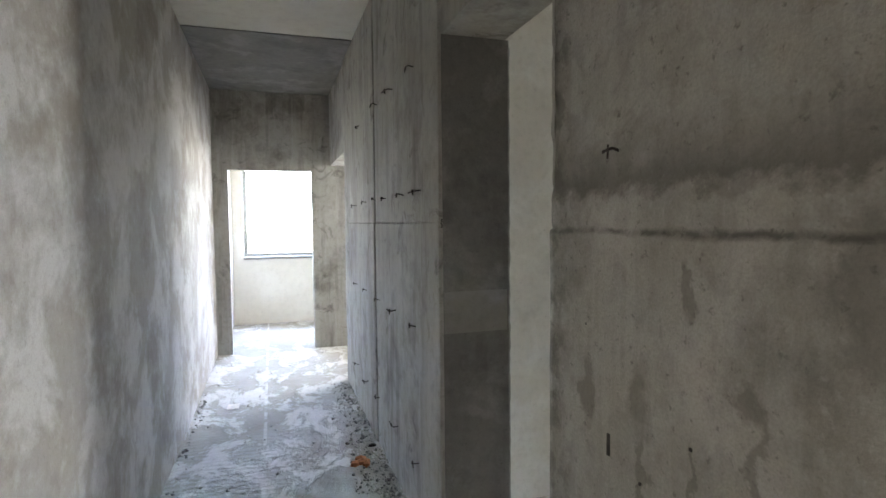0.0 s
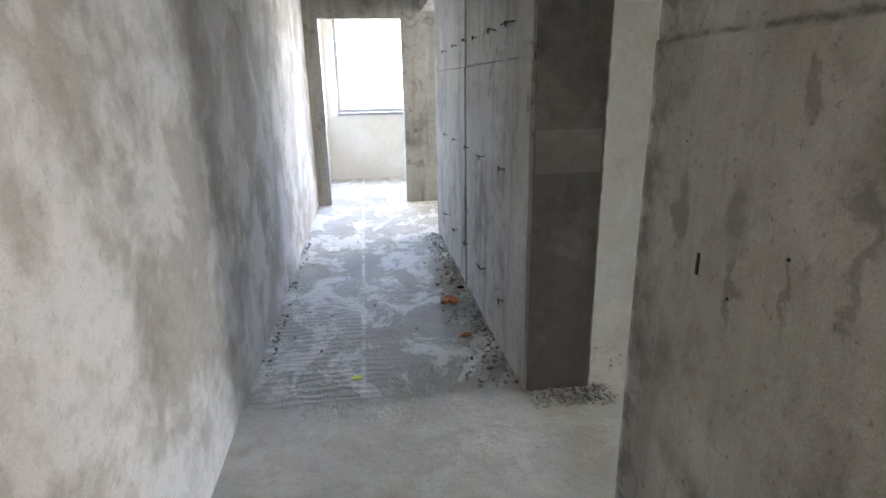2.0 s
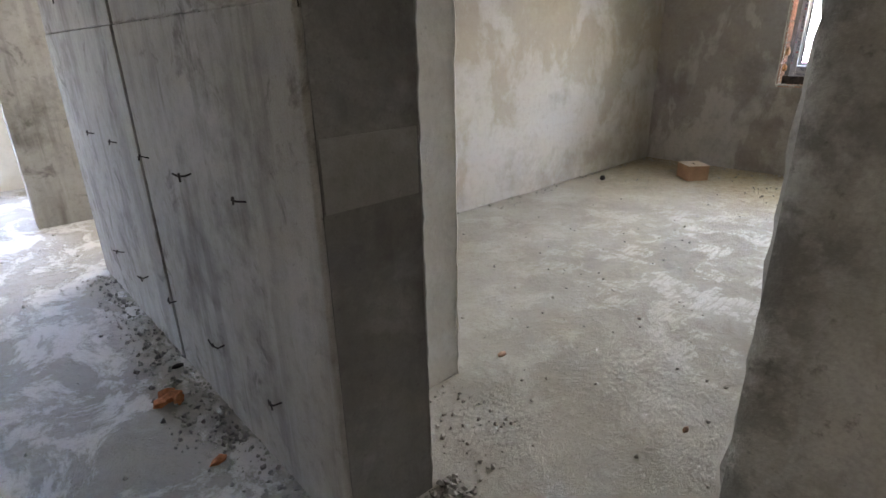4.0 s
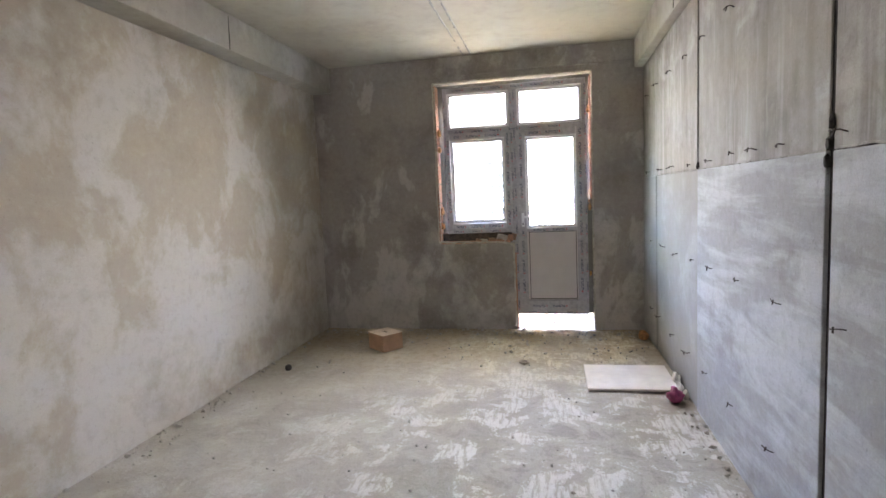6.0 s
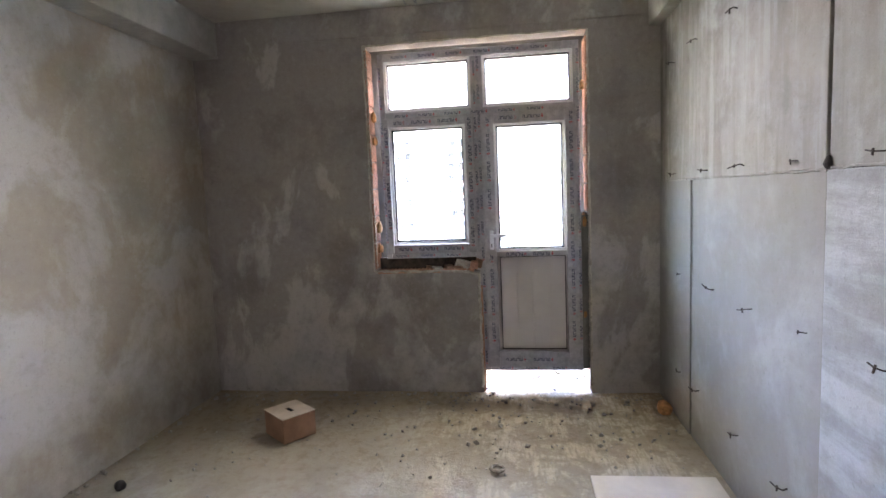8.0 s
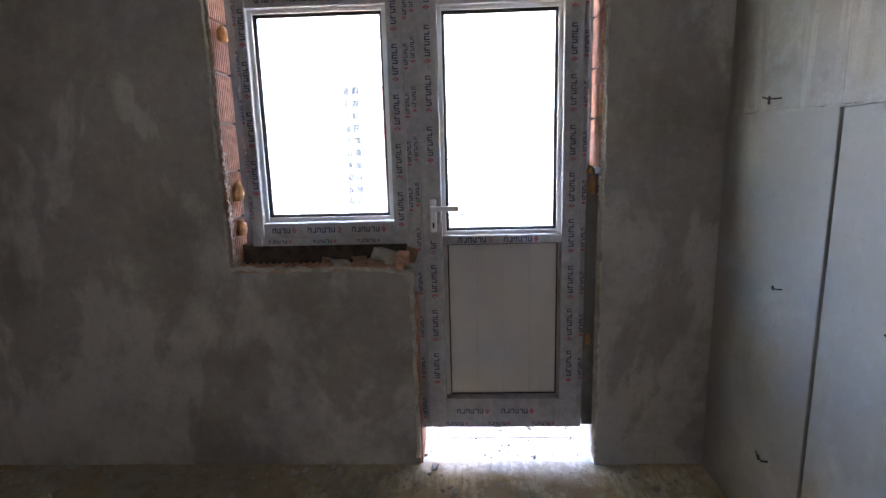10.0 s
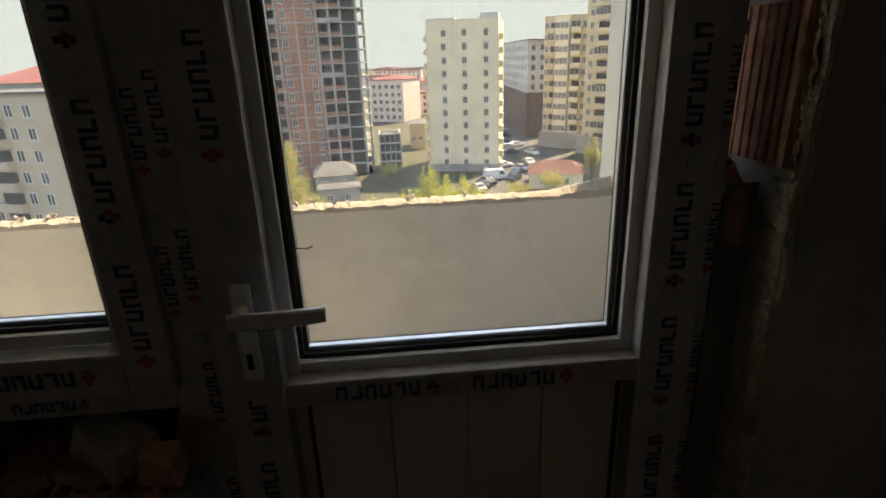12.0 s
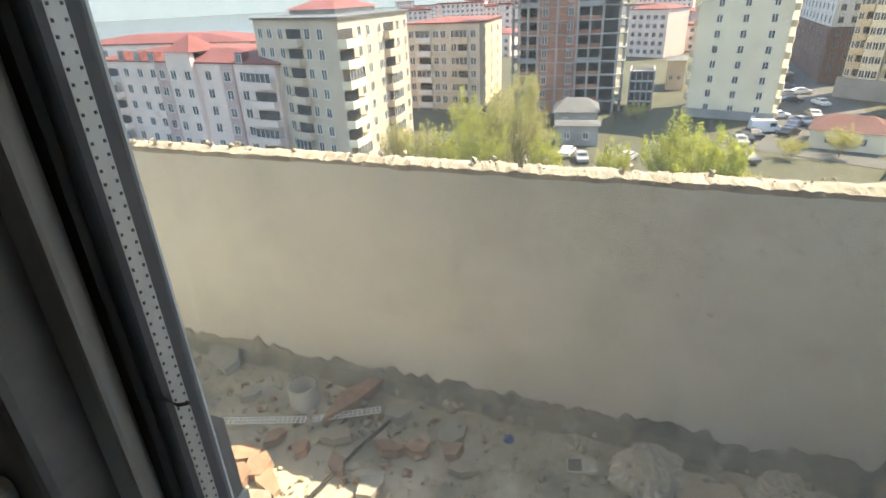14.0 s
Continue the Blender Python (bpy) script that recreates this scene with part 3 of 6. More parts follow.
def pane(y0, y1, z0, z1, parent, spacer=True):
    """Double glazing: two sheets of glass, the perforated spacer between them, black seals and the beads."""
    for x in (GX, GX + 0.026):
        g = boxpart("glass_pane", (x, x + 0.004, y0, y1, z0, z1), M_glass if x == GX else M_glass_coated, parent)
        g.visible_shadow = False
    if spacer:
        bm = bmesh.new()
        a, b, w = GX + 0.009, GX + 0.019, 0.012
        box(bm, a, b, y0 + 0.001, y0 + w, z0, z1)
        box(bm, a, b, y1 - w, y1 - 0.001, z0, z1)
        box(bm, a, b, y0 + w, y1 - w, z0 + 0.001, z0 + w)
        box(bm, a, b, y0 + w, y1 - w, z1 - w, z1 - 0.001)
        sp = part("spacer", bm, M_spacer, parent, "perforated aluminium spacer")
        bm = bmesh.new()
        for k in range(int((z1 - z0 - 0.03) / 0.0065)):
            z = z0 + 0.015 + k * 0.0065
            for x in (a + 0.0012, b - 0.0024):
                box(bm, x, x + 0.0012, y1 - w - 0.0006, y1 - w + 0.0002, z, z + 0.0016)
        tagged(part("perforation", bm, M_gasket, sp), kind="stuff")
    bm = bmesh.new()
    for x0, x1, d in ((GX - 0.006, GX - 0.0005, 0.007), (GX + 0.0305, GX + 0.0325, 0.007), (GX + 0.0043, GX + 0.0089, 0.0125), (GX + 0.0191, GX + 0.0257, 0.0115)):
        box(bm, x0, x1, y0 - 0.004, y0 + d, z0, z1)
        box(bm, x0, x1, y1 - d, y1 + 0.004, z0, z1)
        box(bm, x0, x1, y0 + d, y1 - d, z0 - 0.004, z0 + d)
        box(bm, x0, x1, y0 + d, y1 - d, z1 - d, z1 + 0.004)
    part("seal", bm, M_gasket, parent, "black rubber seal")
    for x0, x1, nm, d in ((GX - 0.019, GX - 0.0055, "bead", 0.0), (GX + 0.033, GX + 0.041, "outer_bead", 0.014)):
        bm = bmesh.new()
        for ya, yb, za, zb in ((y0 - 0.022, y0 - d, z0 - 0.022, z1 + 0.022), (y1, y1 + 0.022, z0 - 0.022, z1 + 0.022), (y0 - d, y1, z0 - 0.022, z0 - d), (y0 - d, y1, z1, z1 + 0.022)):
            box(bm, x0, x0 + 0.008 if d and (yb == y0 - d or zb == z0 - d) else x1, ya, yb, za, zb, 0.003)
        part(nm, bm, M_pvc, parent, "white glazing bead")


sash = leaf("window_sash", FM + 0.03, FL - 0.022, FB + 0.04, 2.185, 0.068, 0.044, window, ((FB + 0.04, FB + 0.108), (2.117, 2.185)))
pane(2.065, 2.628, 1.212, 2.10, sash)
door = leaf("door_leaf", FR + 0.025, FM - 0.03, DB + 0.035, 2.185, 0.086, 0.09, window, ((DB + 0.035, 0.315), (1.075, 1.116), (2.105, 2.185)))
pane(1.305, 1.806, 1.134, 2.088, door)
pane(2.01, 2.645, 2.255, 2.605, window)
pane(1.242, 1.88, 2.255, 2.605, window)
# lower door panel of tongued boards
bm = bmesh.new()
for i in range(4):
    w = (1.80 - 1.30) / 4
    box(bm, GX - 0.012, GX + 0.012, 1.30 + i * w + 0.0012, 1.30 + (i + 1) * w - 0.0012, 0.33, 1.068, 0.002)
box(bm, GX - 0.006, GX + 0.010, 1.27, 1.835, 0.30, 1.10)
part("door_panel", bm, M_pvc_panel, door, "beige grooved plastic panel")
bm = bmesh.new()
for ya, yb, za, zb in ((1.296, 1.302, 0.324, 1.072), (1.798, 1.804, 0.324, 1.072), (1.302, 1.798, 0.324, 0.330), (1.302, 1.798, 1.067, 1.072)):
    box(bm, GX - 0.016, GX - 0.006, ya, yb, za, zb)
part("panel_seal", bm, M_gasket, door)
# handle
bm = bmesh.new()
box(bm, SX - 0.012, SX, 1.848, 1.878, 1.135, 1.285, 0.006)
handle = part("handle_plate", bm, M_handle, door, "white handle plate with a key slot")
bm = bmesh.new()
tube(bm, [(SX - 0.008, 1.863, 1.247), (SX - 0.030, 1.863, 1.247), (SX - 0.040, 1.860, 1.247)], 0.0105, 12)
rings = []
for i in range(13):
    f = i / 12
    y, x = 1.872 - 0.124 * f, SX - 0.046 + 0.016 * f * f
    hz, hx = 0.0105 + 0.001 * math.sin(math.pi * f), 0.0055
    rings.append([bm.verts.new((x + hx * cx, y, 1.247 - 0.004 * f + hz * cz)) for cx, cz in ((-1, -0.7), (-0.6, -1), (0.6, -1), (1, -0.7), (1, 0.7), (0.6, 1), (-0.6, 1), (-1, 0.7))])
for a, b in zip(rings, rings[1:]):
    for k in range(8):
        bm.faces.new([a[k], a[(k + 1) % 8], b[(k + 1) % 8], b[k]])
bm.faces.new(rings[0][::-1])
bm.faces.new(rings[-1])
part("handle_lever", bm, M_handle, handle)
bm = bmesh.new()
box(bm, SX - 0.0135, SX - 0.0115, 1.859, 1.867, 1.155, 1.18)
part("key_hole", bm, M_black, handle)


# printed marks on the film: a red cross, then six short bars, over and over
def prints(name, parent, x, u, v0, v1, vertical, flip=False, pitch=0.21, size=0.021, seed=0):
    rnd = random.Random(seed)
    bars, reds, greys = bmesh.new(), bmesh.new(), bmesh.new()

    def put(b, a0, a1, c0, c1):
        if vertical:
            box(b, x - 0.0012, x, u + c0, u + c1, a0, a1)
        else:
            box(b, x - 0.0012, x, a0, a1, u + c0, u + c1)
    v = v0 + rnd.random() * pitch
    while v + 0.02 < v1:
        s = size
        put(reds, v, v + s * 0.32, -s * 0.16, s * 0.16)
        put(reds, v + s * 0.4, v + s * 0.72, -s * 0.16, s * 0.16)
        put(reds, v + s * 0.2, v + s * 0.52, s * 0.2, s * 0.5)
        put(reds, v + s * 0.2, v + s * 0.52, -s * 0.5, -s * 0.2)
        w = v + s * 1.1
        for k in range(6):
            if w + s > v1:
                break
            put(bars, w, w + s * 0.2, -s * 0.46, s * 0.46)
            put(bars, w + s * 0.2, w + s * 0.62, s * 0.26 if k % 2 else -s * 0.46, s * 0.46 if k % 2 else -s * 0.26)
            if k % 3 != 1:
                put(bars, w + s * 0.5, w + s * 0.66, -s * 0.4, s * 0.4)
            w += s * 0.84
        g = w + s * 0.6
        if g + s * 2 < v1:
            put(greys, g, g + s * 1.0, -s * 0.7, s * 0.1)
            put(greys, g + s * 1.2, g + s * 1.9, -s * 0.3, s * 0.6)
        v += pitch * (0.97 + 0.06 * rnd.random())
    for b, m, n in ((bars, M_blue, "print"), (reds, M_red, "print"), (greys, M_greyprint, "print")):
        if b.verts:
            part(n, b, m, parent, "printed bars on the film")
        else:
            b.free()


prints("print", window, FX, FL - 0.011, FB + 0.1, FT - 0.06, True, seed=1, size=0.018)
prints("print", window, FX, FR + 0.012, DB + 0.05, FT - 0.06, True, seed=2, size=0.018)
prints("print", window, FX, FM - 0.012, DB, FT - 0.06, True, seed=3, size=0.018)
prints("print", window, FX, FM + 0.018, FB + 0.1, FT - 0.06, True, seed=4, size=0.018)
prints("print", window, FX, FT - 0.03, FR + 0.1, FL - 0.1, False, seed=5)
prints("print", window, FX, 2.205, FR + 0.1, FL - 0.1, False, seed=6)
prints("print", window, FX, FB + 0.02, FM + 0.1, FL - 0.045, False, seed=7, size=0.018)
prints("print", window, FX, DB + 0.02, FR + 0.08, FM - 0.06, False, seed=8, size=0.018)
for k, (yy, z0, z1) in enumerate(((FL - 0.046, 1.13, 2.18), (FM + 0.064, 1.13, 2.18), (FR + 0.068, 0.2, 2.18), (FM - 0.077, 0.2, 1.12), (FM - 0.077, 1.30, 2.18))):
    prints("print", sash if k < 2 else door, SX, yy, z0, z1, True, seed=20 + k, size=0.026)
prints("print", sash, SX, 1.155, 2.08, 2.62, False, seed=31, size=0.026)
prints("print", sash, SX, 2.15, 2.08, 2.62, False, seed=32, size=0.026)
for k, zz in enumerate((0.25, 1.095, 2.145)):
    prints("print", door, SX, zz, 1.31, 1.80, False, seed=40 + k, size=0.026)

# ---------------------------------------------------------------- the city outside
EYE0 = Vector((6.45, 1.6, 1.53))
GZ = -22.5


def polar(az, d):
    return EYE0.x + d * math.cos(radians(az)), EYE0.y + d * math.sin(radians(az))


def facade_mat(name, col, vary=0.08):
    return plain(name, col, 0.9, 0, vary, 0.25, 0.05)


M_pane = plain("far_window_glass", (0.10, 0.11, 0.12), 0.15, 0, 0.3, 0.4, 0, 0.8)
M_wframe = plain("far_window_frame", (0.72, 0.72, 0.70), 0.6, 0, 0.05, 1, 0)
# Near-black: the unlit inside of open bays is put into this colour.
M_dark_open = plain("dark_unglazed_opening", (0.06, 0.06, 0.062), 0.95, 0, 0.2, 1, 0)
M_roof_red = plain("red_sheet_roof", (0.22, 0.07, 0.065), 0.9, 0, 0.12, 0.3, 0)
M_roof_dark = plain("dark_red_sheet_roof", (0.13, 0.05, 0.045), 0.9, 0, 0.15, 0.4, 0)
M_roof_grey = plain("grey_sheet_roof", (0.12, 0.125, 0.13), 0.9, 0, 0.12, 0.3, 0)
M_pinkwall = facade_mat("pale_pink_render", (0.78, 0.62, 0.55))
M_pinkband = facade_mat("dusky_pink_render", (0.52, 0.37, 0.34))
M_tan = facade_mat("tan_stone_facing", (0.58, 0.47, 0.36))
M_cream = facade_mat("cream_render", (0.78, 0.68, 0.50))
M_cream2 = facade_mat("sand_render", (0.62, 0.51, 0.34))
M_slab = facade_mat("raw_frame_concrete", (0.34, 0.33, 0.31), 0.15)
M_infill = facade_mat("brick_infill", (0.36, 0.165, 0.11), 0.2)
M_palegrey = facade_mat("pale_grey_render", (0.62, 0.60, 0.57))
M_brownwall = facade_mat("brown_cladding", (0.17, 0.095, 0.075))


def wall_frame(a, b):
    """Unit vectors of a facade from plan point a to b, seen from the flat: along, and out towards the viewer."""
    a, b = Vector((*a, 0)), Vector((*b, 0))
    u = (b - a).normalized()
    n = Vector((u.y, -u.x, 0))
    if n.dot(Vector((EYE0.x, EYE0.y, 0)) - a) < 0:
        n = -n
    return a, u, n, (b - a).length


def obox(bm, o, u, n, s0, s1, d0, d1, z0, z1):
    """A box in facade coordinates: s along, d outwards, z up."""
    vs = [bm.verts.new(o + u * s + n * d + Vector((0, 0, z))) for s in (s0, s1) for d in (d0, d1) for z in (z0, z1)]
    for q in ((0, 1, 3, 2), (4, 6, 7, 5), (0, 4, 5, 1), (2, 3, 7, 6), (0, 2, 6, 4), (1, 5, 7, 3)):
        bm.faces.new([vs[i] for i in q])


def far_window(parent, o, u, n, s, z, w, h, frame_mat=None, pane_mat=None):
    """One window of a far building: a raised frame with mullion, and the pane behind it."""
    bm = bmesh.new()
    f = 0.09
    obox(bm, o, u, n, s - w / 2, s - w / 2 + f, 0, 0.08, z, z + h)
    obox(bm, o, u, n, s + w / 2 - f, s + w / 2, 0, 0.08, z, z + h)
    obox(bm, o, u, n, s - w / 2 + f, s + w / 2 - f, 0, 0.08, z + h - f, z + h)
    obox(bm, o, u, n, s - w / 2 - 0.05, s + w / 2 + 0.05, 0, 0.14, z - 0.1, z)
    obox(bm, o, u, n, s - f / 2, s + f / 2, 0, 0.07, z, z + h - f)
    fr = part("window", bm, frame_mat or M_wframe, parent)
    bm = bmesh.new()
    obox(bm, o, u, n, s - w / 2 + f * 0.9, s + w / 2 - f * 0.9, -0.06, 0.03, z + 0.02, z + h - f * 0.9)
    part("pane", bm, pane_mat or M_pane, fr)


def balcony_far(parent, o, u, n, s0, s1, z, depth, mat, glazed, rnd):
    bm = bmesh.new()
    obox(bm, o, u, n, s0, s1, 0, depth, z - 0.18, z)
    obox(bm, o, u, n, s0, s1, depth - 0.12, depth, z, z + 0.95)
    obox(bm, o, u, n, s0, s0 + 0.12, 0, depth - 0.12, z, z + 0.95)
    obox(bm, o, u, n, s1 - 0.12, s1, 0, depth - 0.12, z, z + 0.95)
    b = part("balcony", bm, mat, parent)
    bm = bmesh.new()
    if glazed:
        obox(bm, o, u, n, s0 + 0.05, s1 - 0.05, depth - 0.1, depth - 0.04, z + 0.95, z + 2.3)
        part("glazing", bm, M_pane, b)
        k = max(2, int((s1 - s0) / 0.9))
        for i in range(k + 1):
            s = s0 + 0.05 + (s1 - s0 - 0.1) * i / k
            bm = bmesh.new()
            obox(bm, o, u, n, s - 0.04, s + 0.04, depth - 0.04, depth, z + 0.95, z + 2.3)
            part("glazing_bar", bm, M_wframe, b)
    else:
        obox(bm, o, u, n, s0 + 0.3, s1 - 0.3, 0.01, 0.04, z, z + 2.2)
        part("opening", bm, M_dark_open, b)


def block(name, label, pts, z1, mat, roof=None):
    """A building body over a plan outline with a flat parapet roof."""
    b = empty(name, label, "building")
    bm = bmesh.new()
    prism(bm, pts, GZ - 1, z1)
    part("wall", bm, mat, b)
    if roof:
        c = Vector((sum(p[0] for p in pts) / len(pts), sum(p[1] for p in pts) / len(pts)))
        bm = bmesh.new()
        g = [c + (Vector(p) - c) * 1.04 for p in pts]
        h = [c + (Vector(p) - c) * 0.45 for p in pts]
        lo = [bm.verts.new((p.x, p.y, z1)) for p in g]
        l2 = [bm.verts.new((p.x, p.y, z1 + 0.25)) for p in g]
        hi = [bm.verts.new((p.x, p.y, z1 + roof[1])) for p in h]
        k = len(pts)
        bm.faces.new(lo[::-1])
        bm.faces.new(hi)
        for r0, r1 in ((lo, l2), (l2, hi)):
            for i in range(k):
                bm.faces.new([r0[i], r0[(i + 1) % k], r1[(i + 1) % k], r1[i]])
        part("roof", bm, roof[0], b)
    return b


def back_of(a, b, depth):
    o, u, n, L = wall_frame(a, b)
    p, q = Vector((*b, 0)) - n * depth, Vector((*a, 0)) - n * depth
    return [a, b, (p.x, p.y), (q.x, q.y)]


rnd = random.Random(5)
# pale pink five-storey terrace
A, B = polar(51.5, 128), polar(36.9, 92)
pink = block("apartment_building", "pale pink five-storey apartment house with a red metal roof", back_of(A, B, 14), -7.4, M_pinkwall, (M_roof_red, 2.2))
o, u, n, L = wall_frame(A, B)
for s0, s1 in ((L * 0.37, L * 0.46), (L * 0.46, L * 0.60), (L * 0.74, L * 0.80)):
    bm = bmesh.new()
    obox(bm, o, u, n, s0, s1, 0, 0.9 if s1 - s0 > 5 else 0.45, GZ, -5.6 if s1 - s0 > 5 else -7.5)
    part("bay", bm, M_pinkwall if s1 - s0 > 5 else M_pinkband, pink)
bm = bmesh.new()
g0, g1 = L * 0.45, L * 0.61
vs = [bm.verts.new(o + u * s + n * d + Vector((0, 0, z))) for s, d, z in ((g0, 1.2, -5.6), (g1, 1.2, -5.6), (g1, -6, -5.6), (g0, -6, -5.6), ((g0 + g1) / 2, -2.5, -2.9))]
for q in ((0, 1, 4), (1, 2, 4), (2, 3, 4), (3, 0, 4), (3, 2, 1, 0)):
    bm.faces.new([vs[i] for i in q])
part("gable_roof", bm, M_roof_red, pink)
for fl in range(5):
    z = -10.1 - fl * 2.95
    for f, d in ((0.17, 0), (0.26, 0), (0.34, 0), (0.41, 0.45), (0.49, 0.9), (0.57, 0.9), (0.66, 0), (0.77, 0.45), (0.84, 0)):
        far_window(pink, o + n * d, u, n, L * f, z, 1.5, 1.55)
    balcony_far(pink, o, u, n, L * 0.88, L * 0.995, z - 0.8, 1.2, M_pinkwall, fl in (0, 3), rnd)
    balcony_far(pink, o, u, n, L * 0.02, L * 0.12, z - 0.8, 1.2, M_palegrey if fl == 0 else M_pinkwall, fl in (1, 4), rnd)
for f in (0.17, 0.27, 0.36, 0.84):
    bm = bmesh.new()
    obox(bm, o, u, n, L * f - 0.9, L * f + 0.9, -1.2, 0.25, -7.3, -5.6)
    dm = part("dormer", bm, M_roof_red, pink)
    far_window(pink, o + n * 0.25, u, n, L * f, -7.1, 1.3, 1.3)
# a second pink terrace behind
A2, B2 = polar(53, 170), polar(38.8, 135)
pk2 = block("apartment_building", "pale terrace with a red metal roof further back", back_of(A2, B2, 14), -6.4, M_pinkwall, (M_roof_red, 2.0))
o, u, n, L = wall_frame(A2, B2)
for i in range(9):
    far_window(pk2, o, u, n, L * (0.08 + 0.105 * i), -9.0, 1.5, 1.5)

# tan nine-storey block seen on its corner
A, C, B = polar(38.2, 97), polar(30.4, 80), polar(23.7, 105)
back = (A[0] + B[0] - C[0], A[1] + B[1] - C[1])
tan = block("apartment_building", "tan nine-storey apartment block with balconies and a low red roof", [A, C, B, back], -0.9, M_tan, (M_roof_grey, 0.5))
mid = Vector(((A[0] + B[0]) / 2, (A[1] + B[1]) / 2, 0))
bm = bmesh.new()
prism(bm, [(mid.x + (p[0] - mid.x) * 0.55, mid.y + (p[1] - mid.y) * 0.55) for p in (A, C, B, back)], -0.6, 0.2)
part("roof_storey", bm, M_palegrey, tan)
bm = bmesh.new()
base = [bm.verts.new((mid.x + (p[0] - mid.x) * 0.62, mid.y + (p[1] - mid.y) * 0.62, 0.2)) for p in (A, C, B, back)]
peak = bm.verts.new((mid.x, mid.y, 2.3))
for i in range(4):
    bm.faces.new([base[i], base[(i + 1) % 4], peak])
bm.faces.new(base[::-1])
part("hip_roof", bm, M_roof_red, tan)
for (P, Q), spots, bals in (((A, C), (0.08, 0.2, 0.34, 0.66, 0.8), ((0.40, 0.60),)), ((C, B), (0.24, 0.36, 0.52, 0.82, 0.95), ((0.58, 0.76),))):
    o, u, n, L = wall_frame(P, Q)
    for fl in range(8):
        z = -3.6 - fl * 2.75
        for f in spots:
            far_window(tan, o, u, n, L * f, z, 1.3, 1.5)
        for s0, s1 in bals:
            balcony_far(tan, o, u, n, L * s0, L * s1, z - 0.85, 1.1, M_tan, rnd.random() < 0.55, rnd)
    if P == C:
        for fl in range(8):
            balcony_far(tan, o, u, n, -0.6, L * 0.17, -4.45 - fl * 2.75, 1.4, M_cream, fl in (2, 6, 7), rnd)

# grey-tan block next to it
A, B, E = polar(23.9, 128), polar(16.6, 122), polar(14.4, 150)
t2 = block("apartment_building", "grey and tan apartment block with glazed balconies", [A, B, E, (A[0] + E[0] - B[0], A[1] + E[1] - B[1])], -4.2, M_tan, (M_roof_red, 0.7))
o, u, n, L = wall_frame(A, B)
for fl in range(7):
    z = -7.0 - fl * 2.75
    for f in (0.08, 0.42, 0.52, 0.66, 0.92):
        far_window(t2, o, u, n, L * f, z, 1.3, 1.5)
    balcony_far(t2, o, u, n, L * 0.16, L * 0.36, z - 0.8, 1.1, M_palegrey, fl % 3 == 0, rnd)
    balcony_far(t2, o, u, n, L * 0.70, L * 0.86, z - 0.8, 1.1, M_tan, fl % 2 == 0, rnd)
o, u, n, L = wall_frame(B, E)
for fl in range(7):
    for f in (0.2, 0.5, 0.8):
        far_window(t2, o, u, n, L * f, -7.0 - fl * 2.75, 1.3, 1.5)

# unfinished tower: slabs, columns, brick infill and open bays
A, B = polar(12.9, 119), polar(3.0, 119)
o, u, n, L = wall_frame(A, B)
tower = empty("unfinished_tower", "unfinished high-rise of bare concrete slabs and brick infill", "building")
FH, NF = 2.62, 14
bm = bmesh.new()
obox(bm, o, u, n, 0.6, L - 0.6, -14, -1.6, GZ, GZ + FH * NF)
part("core", bm, M_dark_open, tower)
for k in range(NF + 1):
    bm = bmesh.new()
    z = GZ + k * FH
    pts = []
    for s, d in ((-1.9, -8), (-1.5, -3), (-0.4, -0.6), (1.2, 0.35), (L - 1.2, 0.35), (L + 0.4, -0.6), (L + 1.5, -3), (L + 1.9, -8), (L, -14), (0, -14)):
        p = o + u * s + n * d
        pts.append((p.x, p.y))
    prism(bm, pts, z - 0.22, z)
    part("slab", bm, M_slab, tower)
for k in range(NF):
    z = GZ + k * FH
    bm = bmesh.new()
    for s in (0.4, 2.2, 4.2, 8.0, 12.0, 14.4, 16.8, L - 0.6):
        obox(bm, o, u, n, s - 0.22, s + 0.22, -0.4, 0.05, z, z + FH - 0.22)
    for s, d in ((-1.0, -2.8), (L + 1.0, -2.8), (-1.4, -7), (L + 1.4, -7)):
        obox(bm, o, u, n, s - 0.25, s + 0.25, d - 0.25, d + 0.25, z, z + FH - 0.22)
    part("column", bm, M_slab, tower)
    bm = bmesh.new()
    for s0, s1, mt in ((4.42, 5.0, 0), (6.2, 7.78, 0), (8.22, 10.0, 0), (11.2, 11.78, 0)):
        obox(bm, o, u, n, s0, s1, -0.3, 0.0, z, z + FH - 0.22)
    obox(bm, o, u, n, 5.0, 6.2, -0.3, 0.0, z, z + 0.8)
    obox(bm, o, u, n, 10.0, 11.2, -0.3, 0.0, z, z + 0.8)
    part("infill", bm, M_infill, tower)
    bm = bmesh.new()
    for s0, s1 in ((0.62, 1.98), (2.42, 3.98), (12.22, 14.18), (14.62, 16.58)):
        obox(bm, o, u, n, s0, s1, -0.3, -0.1, z, z + 0.75)
    part("parapet", bm, M_infill if k % 4 else M_slab, tower)
    for s in (5.6, 10.6):
        far_window(tower, o, u, n, s, z + 0.82, 1.15, 1.45)
# crane arm above it
bm = bmesh.new()
top = GZ + NF * FH
obox(bm, o, u, n, L * 0.5, L * 0.5 + 0.5, -5, -4.5, top, top + 4)
obox(bm, o, u, n, L * 0.3, L * 1.15, -5, -4.6, top + 3.2, top + 3.6)
part("crane_arm", bm, M_slab, tower)

